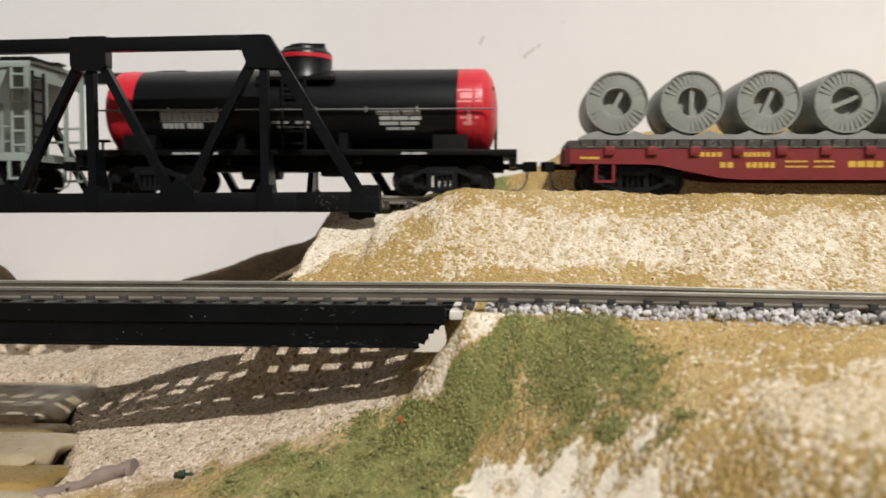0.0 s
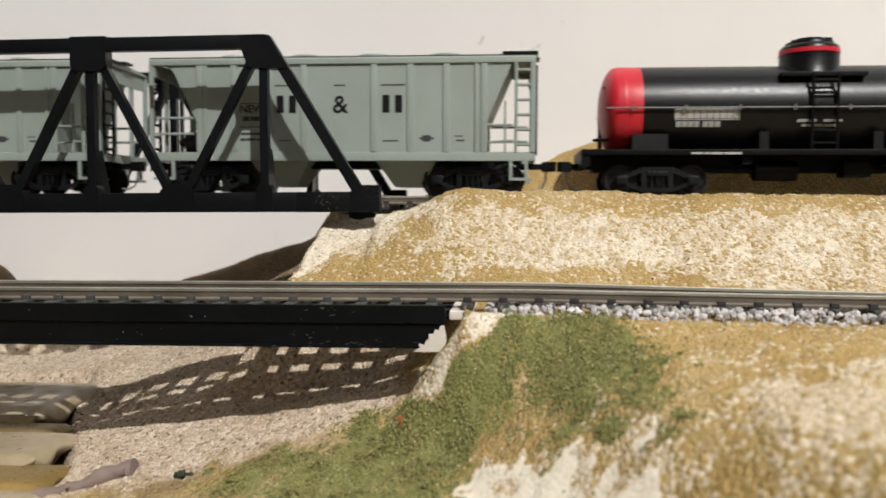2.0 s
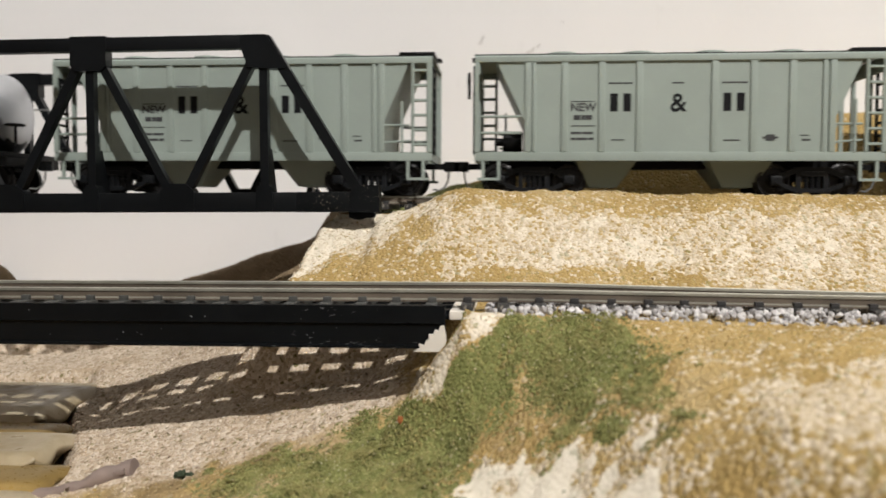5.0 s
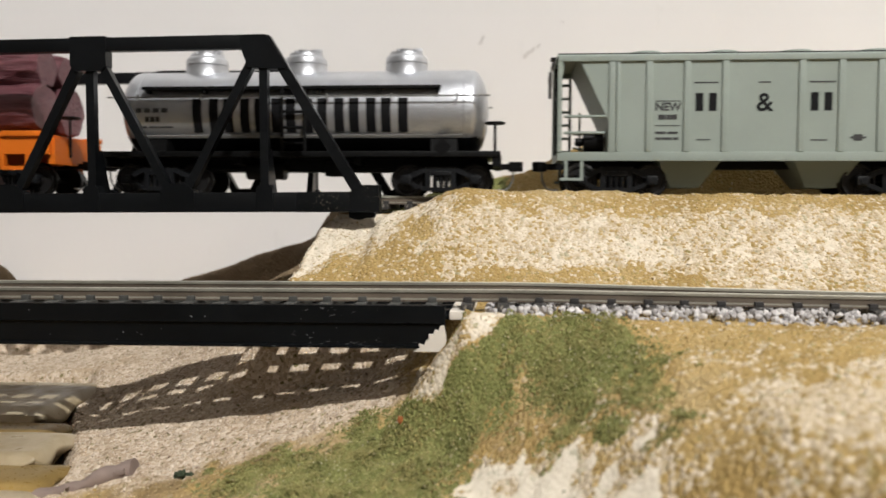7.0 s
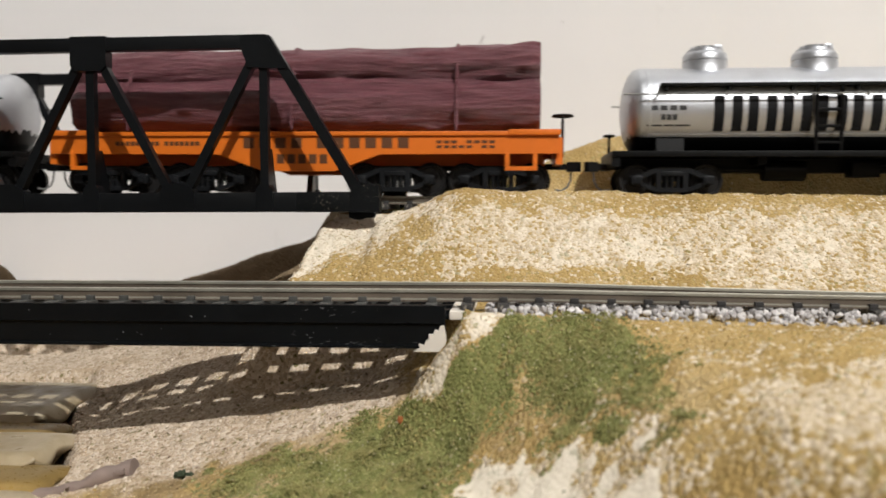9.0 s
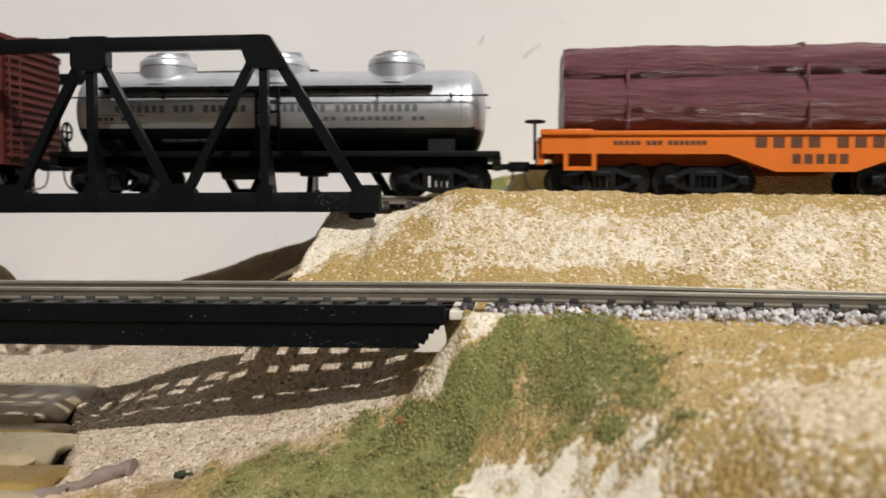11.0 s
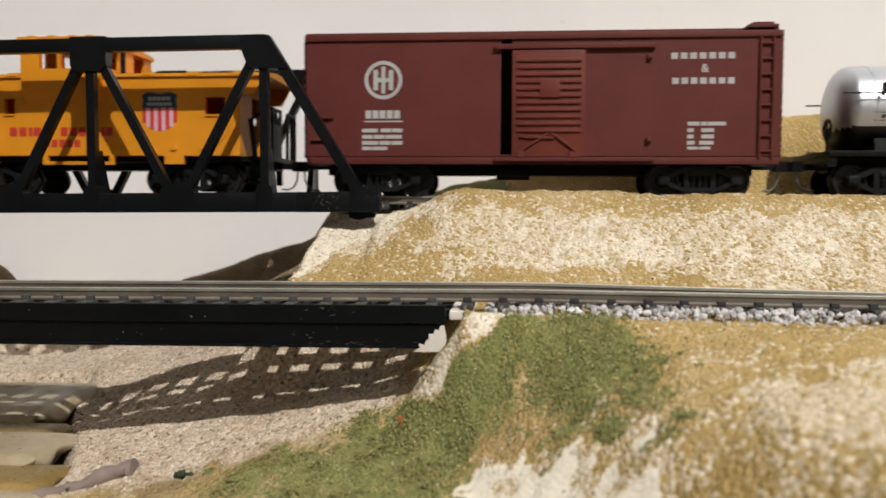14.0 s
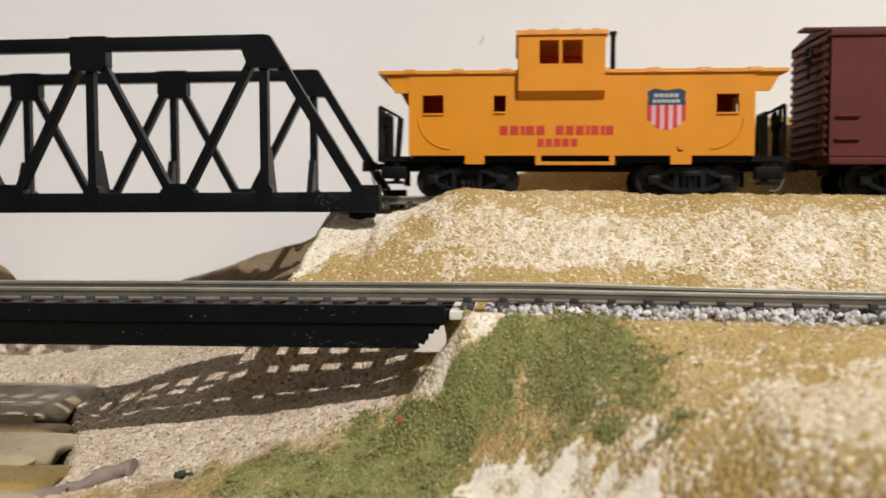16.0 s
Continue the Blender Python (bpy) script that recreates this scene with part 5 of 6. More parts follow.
# bulkhead-free flat car with cable reels
def build_flat():
    car = car_at("flat_car", "maroon flat car with fishbelly sills and yellow lettering", "flat car", 110.2)
    h = 91.2
    for s in (-1, 1):
        bm = bmesh.new()
        prism(bm, [(-h, 14.0), (-h, 9.6), (-h + 22, 9.4), (-h + 26, 9.2), (-h + 36, 7.0), (-h + 44, 5.5), (-h + 50, 5.0), (h - 50, 5.0), (h - 44, 5.5), (h - 36, 7.0), (h - 26, 9.2), (h - 22, 9.4), (h, 9.6), (h, 14.0)], "y", s * 15.4 - 0.6, s * 15.4 + 0.6)
        part("side_sill", bm, FLAT_MAROON, car)
        for i in range(13):
            x = -79.6 + i * 12.25
            bm = bmesh.new()
            box(bm, x - 1.5, x + 1.5, min(s * 15.9, s * 17.0), max(s * 15.9, s * 17.0), 12.0, 14.6, 0.25)
            part("stake_pocket", bm, FLAT_MAROON, car)
        for e in (-1, 1):
            bm = bmesh.new()
            for x in (e * (h - 8), e * (h - 13)):
                box(bm, x - 0.4, x + 0.4, s * 15.4 - 0.4, s * 15.4 + 0.4, 4.6, 9.6)
            box(bm, min(e * (h - 7.6), e * (h - 13.4)), max(e * (h - 7.6), e * (h - 13.4)), s * 15.4 - 0.45, s * 15.4 + 0.45, 4.0, 4.8)
            part("step", bm, FLAT_MAROON, car)
    bm = bmesh.new()
    box(bm, -h, h, -16.2, 16.2, 14.02, 14.6, 0.1)
    for k in range(46):
        x = -h + 1.4 + k * (2 * h - 2.8) / 45
        box(bm, x - 1.75, x + 1.75, -14.6, 14.6, 14.6, 16.8 - 0.3 * (k % 3 == 0))
    part("deck", bm, DECK_WOOD, car)
    bm = bmesh.new()
    for e in (-1, 1):
        box(bm, e * h - 0.9, e * h + 0.9, -15, 15, 9.4, 14.0)
    box(bm, -h + 3, h - 3, -4, 4, 7.4, 14.0)
    part("centre_sill", bm, FLAT_MAROON, car)
    brake_wheel(car, -h - 1.6, -9, 9.8, 11.8, False, 2.4, FLAT_MAROON)
    fy = -16.02
    plates("lettering", car, text_row(-55.2, -47, 11.6, 12.9, [1, 1, 1, 1, 1], 0.25) + text_row(-42.5, -33.5, 11.6, 12.9, [1, 1, 1, 1, 1, 1, 1], 0.25) + text_row(-47.8, -43.6, 8.4, 10.0, [1, 1], 0.25) + text_row(-40.4, -32.0, 8.4, 10.0, [1, 1, 1, 1, 1], 0.25)
           + text_row(-29.5, -23, 10.0, 10.5, [2, 3, 2], 0.12) + text_row(-29.5, -23, 8.5, 9.0, [3, 2, 2], 0.12) + text_row(-21.5, -15.5, 10.0, 10.5, [2, 3], 0.12) + text_row(-21.5, -15.5, 8.5, 9.0, [3, 2], 0.12) + text_row(-12, 26, 8.6, 10.4, [1, 1, 1, 1, -0.7, 1, 1, -0.7, 1, 1, 1, -0.7, 1, 1, 1, 1], 0.16) + text_row(-88, -82, 10.9, 11.6, [1, 2], 0.1), fy, LETTER_YELLOW, "yellow printed bars of writing")
    for x in (-72, 72):
        truck(car, x, 8.2)
    for d in (-1, 1):
        coupler(car, d * (h + 0.4), d)
    TRAIN.append(car)
    # load: cable reels in a moulded cradle
    load = car_at("reel_load", "row of grey plastic cable reels in a cradle", "cable reels", 110.0)
    bm = bmesh.new()
    n = 8
    out = [(-87.5, 16.85), (-87.5, 17.8), (-85.5, 18.6)]
    for i in range(n):
        cx = -77 + 21.8 * i
        for k in range(7):
            a = math.radians(238 + k * 64 / 6)
            out.append((cx + 9.6 * math.cos(a), 27.6 + 9.6 * math.sin(a)))
        if i < n - 1:
            out += [(cx + 8.2, 18.3), (cx + 13.6, 18.3)]
    out += [(86, 18.6), (88, 17.8), (88, 16.85)]
    prism(bm, out, "y", -13.0, 13.0)
    part("cradle", bm, REEL_GREY, load)
    for i in range(n):
        cx = -77 + 21.8 * i
        bm = bmesh.new()
        y0 = -14.0
        for s in (-1, 1):
            prof = [(4.0, 9.0), (4.0, 12.6), (4.3, 13.2), (6.2, 13.2), (8.6, 12.9), (8.6, 13.6), (9.1, 13.6), (9.2, 9.0)]
            lathe(bm, [(r, s * a) for r, a in prof], "y", 40, (cx, 0, 27.7))
            for k in range(32):
                a = 2 * math.pi * k / 32
                if 7 <= k <= 9 or 23 <= k <= 25:
                    continue
                d = Vector((math.sin(a), 0, math.cos(a)))
                c = Vector((cx, s * 13.15, 27.7))
                bar(bm, c + d * 5.0, c + d * 8.4, 0.42, 0.5, (0, 1, 0))
        lathe(bm, [(8.9, -9.2), (9.2, -8), (9.2, 8), (8.9, 9.2)], "y", 40, (cx, 0, 27.7))
        reel = part("reel", bm, REEL_GREY, load)
        bm = bmesh.new()
        a = (0.45, 0.0, 0.4, 1.15, -0.5, 0.2, 0.9, 0.3)[i]
        d = Vector((math.sin(a), 0, math.cos(a)))
        c = Vector((cx, -11.6, 27.7))
        bar(bm, c - d * 4.0, c + d * 4.0, 1.3, 1.4, (0, 1, 0))
        part("hub_bar", bm, REEL_GREY, reel)
    TRAIN.append(load)


# log car
def build_log_car():
    car = car_at("flat_car", "bright orange depressed flat car on four trucks", "flat car", -763.4)
    h = 78.5
    for s in (-1, 1):
        bm = bmesh.new()
        prism(bm, [(-h, 18.6), (-h, 12.6), (-25, 12.4), (-11, 7.3), (11, 7.3), (25, 12.4), (h, 12.6), (h, 18.6)], "y", s * 15.0 - 0.7, s * 15.0 + 0.7)
        part("side_sill", bm, LOG_ORANGE, car)
        bm = bmesh.new()
        box(bm, -h, h, s * 15.4 - 1.0, s * 15.4 + 1.0, 17.9, 19.2, 0.2)
        part("top_rail", bm, LOG_ORANGE, car)
        for e in (-1, 1):
            bm = bmesh.new()
            x0, x1 = sorted((e * (h - 6.5), e * (h - 16)))
            box(bm, x0, x0 + 1.3, s * 15.2 - 0.8, s * 15.2 + 0.8, 7.8, 12.6)
            box(bm, x1 - 1.3, x1, s * 15.2 - 0.8, s * 15.2 + 0.8, 7.8, 12.6)
            box(bm, x0, x1, s * 15.2 - 0.8, s * 15.2 + 0.8, 7.6, 8.8)
            part("step", bm, LOG_ORANGE, car)
            bm = bmesh.new()
            x0, x1 = sorted((e * (h + 0.3), e * (h - 15)))
            box(bm, x0, x1, s * 15.6 - 1.2, s * 15.6 + 1.2, 18.0, 19.7, 0.3)
            part("end_plate", bm, LOG_ORANGE, car)
    bm = bmesh.new()
    box(bm, -h, h, -14.3, 14.3, 17.4, 18.6)
    for e in (-1, 1):
        box(bm, e * h - 1, e * h + 1, -14.3, 14.3, 9.5, 17.4)
    box(bm, -h + 4, h - 4, -5, 5, 9.4, 17.4)
    part("deck", bm, LOG_ORANGE, car)
    for x in (-46, 46):
        bm = bmesh.new()
        box(bm, x - 26, x + 26, -6, 6, 8.3, 9.4)
        part("span_bolster", bm, UNDER_BLACK, car)
    brake_wheel(car, h + 1.4, -6, 12, 24.6, True, 3.0)
    brake_wheel(car, -h - 1.4, 6, 12, 24.2, True, 3.0)
    fy = -15.72
    plates("lettering", car, text_row(-17, 35.4, 14.2, 17.4, [1, 1, 1, 1, -0.6, 1, 1, 1, 1, 1, 1], 0.35) + text_row(-6.6, 9.9, 9.6, 12.4, [1, 1, 1, 1, 1], 0.3), fy, LETTER_BROWN, "dark printed bars of writing")
    plates("small_lettering", car, text_row(42, 60, 15.6, 16.5, [1, 1, 1, -1, 1, 1, 1, 1], 0.25) + text_row(42, 60, 14.2, 15.0, [1, 1, 1, 1, 1, -1, 1, 1], 0.25), fy, LETTER_BROWN)
    plates("small_lettering", car, text_row(-57.5, -30.5, 15.0, 16.3, [1, 1, 1, 1, 1, -0.8, 1, 1, 1, -0.8, 1, 1, 1, 1, 1, 1, 1], 0.22), fy, LETTER_BROWN)
    for x in (-61.0, -30.0, 29.0, 60.5):
        truck(car, x, 8.35)
    for d in (-1, 1):
        coupler(car, d * (h + 0.2), d)
    TRAIN.append(car)
    load = car_at("log_load", "stack of maroon moulded logs tied with dark straps", "logs", -763.4)
    rng = random.Random(12)
    spots = [(-7.9, 27.6, 8.1), (7.9, 27.6, 8.1), (-6.4, 40.2, 6.0), (5.6, 40.4, 6.1)]
    for y, z, r in spots:
        bm = bmesh.new()
        nseg, nr = 70, 30
        rings = []
        ph = rng.uniform(0, 9)
        for i in range(nseg + 1):
            x = -72.0 + 144.9 * i / nseg
            ring = []
            for k in range(nr):
                a = 2 * math.pi * k / nr
                nse = noise.noise(Vector((x * 0.035 + ph, math.cos(a) * 2.6 + ph, math.sin(a) * 2.6)))
                fine = noise.noise(Vector((x * 0.11, math.cos(a) * 7 + ph, math.sin(a) * 7)))
                flat = 0.5 * math.cos(6 * a)
                rr = r + nse * 0.9 + fine * 0.75 + flat * 0.45 - (0.5 if i in (0, nseg) else 0)
                ring.append(bm.verts.new((x, y + rr * math.cos(a), z + rr * math.sin(a) + (0.013 * (x - 60) if z > 35 else 0))))
            rings.append(ring)
        for a, b in zip(rings, rings[1:]):
            for k in range(nr):
                bm.faces.new((a[k], a[(k + 1) % nr], b[(k + 1) % nr], b[k]))
        bm.faces.new(rings[0])
        bm.faces.new(rings[-1][::-1])
        part("log", bm, LOG_BARK, load)
    for x in (-53.4, -2.1, 47.9):
        bm = bmesh.new()
        loop = [(a, b + (0.013 * (x - 60) if b > 35 else 0)) for a, b in ((-16.0, 19.9), (-16.4, 27), (-13.0, 39), (-9, 46.0), (-5, 46.6), (4, 46.8), (9, 46.0), (13, 39), (16.4, 27), (16.2, 19.9))]
        rings = [[bm.verts.new((x + 0.55 * math.cos(q), a + 0.55 * math.sin(q) * a / 17, b + 0.55 * math.sin(q) * (b - 30) / 17)) for q in np.linspace(0, 2 * math.pi, 9)[:-1]] for a, b in loop]
        for u, w in zip(rings, rings[1:]):
            for k in range(8):
                bm.faces.new((u[k], u[(k + 1) % 8], w[(k + 1) % 8], w[k]))
        part("strap", bm, LOG_BARK, load)
    TRAIN.append(load)


# box car
def build_boxcar():
    car = car_at("box_car", "brown-red box car with its ribbed sliding door ajar", "box car", -1077.95)
    h, y, z0, z1 = 69.25, 16.0, 9.4, 47.2
    d0, d1 = -10.9, -7.5
    for s in (-1, 1):
        for a, b in ((-h, d0 if s < 0 else -h + 1), (d1 if s < 0 else -h + 1, h)):
            bm = bmesh.new()
            box(bm, a, b, s * y - (1.2 if s > 0 else 0), s * y + (0 if s > 0 else 1.2), z0 + 1.8, z1)
            part("side_wall", bm, BOX_RED, car)
        bm = bmesh.new()
        box(bm, -h, h, s * y - 0.4, s * y + 0.4, z0, z0 + 2.0, 0.15)
        box(bm, -h, h, s * y - 0.25, s * y + 0.25, z0 + 2.4, z0 + 2.8)
        part("side_sill", bm, BOX_RED, car)
        bm = bmesh.new()
        box(bm, -h - 0.4, h + 0.4, s * y - 0.7, s * y + 0.7, z1 - 1.3, z1 + 0.5, 0.2)
        part("eave", bm, BOX_RED, car)
    # door with ribs, its rails and latch
    fy = -y - 0.1
    bm = bmesh.new()
    box(bm, -8.2, 13.0, fy - 0.9, fy, 11.6, 42.6, 0.1)
    door = part("door", bm, DOOR_RED, car, "ribbed sliding door pushed slightly open")
    for i in range(2, 13):
        z = 14.6 + i * 2.05
        bm = bmesh.new()
        box(bm, -7.0, 11.9, fy - 1.45, fy - 0.85, z, z + 0.95, 0.2)
        part("door_rib", bm, DOOR_RED, door)
    bm = bmesh.new()
    box(bm, -0.2, 5.6, fy - 1.6, fy - 0.9, 28.8, 34.2, 0.15)
    rod(bm, (-6, fy - 1.3, 17.4), (4, fy - 1.3, 17.0), 0.5, 6)
    rod(bm, (-6, fy - 1.3, 13.0), (2.5, fy - 1.3, 18.4), 0.4, 6)
    rod(bm, (3.5, fy - 1.3, 18.4), (10.8, fy - 1.3, 13.0), 0.4, 6)
    box(bm, -6.6, -4.6, fy - 1.5, fy - 0.9, 11.4, 13.2)
    box(bm, 8.6, 10.6, fy - 1.5, fy - 0.9, 11.4, 13.2)
    part("door_latch", bm, DOOR_RED, door)
    for za, zb in ((43.0, 44.4), (10.2, 11.4)):
        bm = bmesh.new()
        box(bm, -13.6, 33, fy - 1.3, fy + 0.1, za, zb, 0.15)
        part("door_rail", bm, BOX_RED, car)
    for z in (16.6, 40.6):
        bm = bmesh.new()
        box(bm, 30.8, 32.2, fy - 1.2, fy + 0.1, z - 0.7, z + 0.7, 0.1)
        part("door_stop", bm, BOX_RED, car)
    for e in (-1, 1):
        bm = bmesh.new()
        box(bm, min(e * h, e * (h - 1.2)), max(e * h, e * (h - 1.2)), -y, y, z0, z1)
        end = part("end_wall", bm, BOX_RED, car)
        for i in range(14):
            bm = bmesh.new()
            z = z0 + 2.4 + i * 2.55
            box(bm, min(e * h, e * (h + 1.1)), max(e * h, e * (h + 1.1)), -y + 1.2, y - 1.2, z, z + 1.25, 0.3)
            part("end_rib", bm, BOX_RED, end)
        ladder("end_ladder", car, e * (h + 0.9), -11, z0 + 2, z1 - 2, 5.5, 8, BOX_RED, 0.35, True)
    bm = bmesh.new()
    prism(bm, [(-y - 0.5, z1 + 0.5), (y + 0.5, z1 + 0.5), (0, z1 + 2.6)], "x", -h - 0.6, h + 0.6)
    for i in range(15):
        x = -h + 3 + i * (2 * h - 6) / 14
        prism(bm, [(-y - 0.2, z1 + 0.4), (y + 0.2, z1 + 0.4), (0, z1 + 3.1)], "x", x - 0.5, x + 0.5)
    part("roof", bm, BOX_RED, car)
    bm = bmesh.new()
    box(bm, -h - 3.4, h + 3.4, -2.8, 2.8, z1 + 3.3, z1 + 4.0)
    for x in range(-60, 61, 20):
        box(bm, x - 0.8, x + 0.8, -2.6, 2.6, z1 + 2.0, z1 + 3.3)
    part("roof_walk", bm, BOX_RED, car)
    bm = bmesh.new()
    box(bm, h - 9, h - 0.5, -15, -3, z1 + 1.6, z1 + 2.6, 0.2)
    box(bm, h - 7.5, h - 1.5, -14, -3, z1 + 2.6, z1 + 3.4, 0.2)
    part("lateral_walk", bm, BOX_RED, car)
    ladder("ladder", car, 65.2, -y - 0.6, z0 + 1.6, z1 - 1, 3.6, 8, BOX_RED, 0.42)
    bm = bmesh.new()
    for z in (16.6, 23.2):
        rod(bm, (-h + 1.6, -y - 0.7, z), (-h + 8, -y - 0.7, z), 0.4, 6)
        for x in (-h + 1.6, -h + 8):
            rod(bm, (x, -y - 0.7, z), (x, -y + 0.2, z), 0.4, 6)
    part("grab_iron", bm, BOX_RED, car)
    bm = bmesh.new()
    box(bm, -h + 1.2, h - 1.2, -y + 1.2, y - 1.2, z0, z0 + 1.7)
    box(bm, -h + 4, h - 4, -4, 4, 6.6, z0)
    rod(bm, (-12, -7, 7.6), (-2, -7, 7.6), 2.6, 14)
    part("underframe", bm, UNDER_BLACK, car)
    brake_wheel(car, -h - 2.2, -4, z1 - 12, z1 - 5, False, 3.0, UNDER_BLACK)
    fy = -y - 0.01
    bm = bmesh.new()
    for r0, r1 in ((4.6, 5.7),):
        n = 40
        for i in range(n):
            a, b = 2 * math.pi * i / n, 2 * math.pi * (i + 1) / n
            q = [(-46.6 + r * math.sin(t), 34.4 + r * math.cos(t)) for r, t in ((r0, a), (r1, a), (r1, b), (r0, b))]
            prism(bm, q, "y", fy - 0.07, fy)
    for x0, x1, za, zb in ((-49.6, -48.2, 31.4, 37.4), (-45.0, -43.6, 31.4, 37.4), (-48.2, -45.0, 33.8, 35.0), (-47.2, -46.0, 30.4, 38.4)):
        box(bm, x0, x1, fy - 0.07, fy, za, zb)
    part("round_emblem", bm, LETTER_WHITE, car, "round off-white printed emblem")
    plates("lettering", car, text_row(-52.0, -41.2, 23.0, 25.4, [1, 1, 1, 1, 1], 0.2) + [(-52.6, -40.8, 21.9, 22.3)] + text_row(-53, -40.6, 18.9, 20.0, [3, -0.3, 2, 2], 0.08) + text_row(-53, -40.6, 17.0, 18.1, [2, 2, 3], 0.08) + text_row(-53, -40.6, 15.2, 16.3, [3, 2, 2], 0.08) + text_row(-53, -45, 13.6, 14.6, [2, 3], 0.08)
           + text_row(37.6, 56.4, 39.8, 41.6, [1, 1, 1, 1, 1, 1, 1], 0.3) + text_row(38, 56.4, 32.6, 34.4, [1, 1, 1, 1, 1, 1, 1], 0.3)
           + text_row(42.6, 54, 20.6, 21.7, [2, 1, 3], 0.1) + text_row(42.6, 50.5, 18.7, 19.8, [1, -1, 2], 0.1) + text_row(42.6, 50.5, 16.9, 18.0, [1, -1, 2], 0.1) + text_row(42.6, 50.5, 15.1, 16.2, [1, -0.5, 2], 0.1) + text_row(42.6, 49.5, 13.7, 14.5, [2, 2], 0.1), fy, LETTER_WHITE, "off-white printed bars of writing")
    cu = bpy.data.curves.new("ampersand", "FONT")
    cu.body, cu.size, cu.extrude, cu.align_x, cu.offset = "&", 3.4 * MM, 0.03 * MM, "CENTER", 0.06 * MM
    cu.materials.append(LETTER_WHITE)
    am = new("ampersand", cu)
    am.parent = car
    am.matrix_basis = local(47.2, fy - 0.05, 36.0, 90)
    for o in car.children:
        if o.name.split(".")[0] in ("door", "door_rail", "door_stop", "lettering", "round_emblem", "ampersand"):
            o.location.x += 0.7 * MM
    for x in (-47, 48):
        truck(car, x, 9.0)
    for d in (-1, 1):
        coupler(car, d * (h + 0.5), d)
    TRAIN.append(car)


# caboose
def wall_with_holes(bm, x0, x1, z0, z1, y0, y1, holes):
    """A wall in the x-z plane with rectangular holes (x0, x1, z0, z1), sorted by x and not overlapping in x."""
    x = x0
    for a, b, c, d in holes:
        box(bm, x, a, y0, y1, z0, z1)
        box(bm, a, b, y0, y1, z0, c)
        box(bm, a, b, y0, y1, d, z1)
        x = b
    box(bm, x, x1, y0, y1, z0, z1)


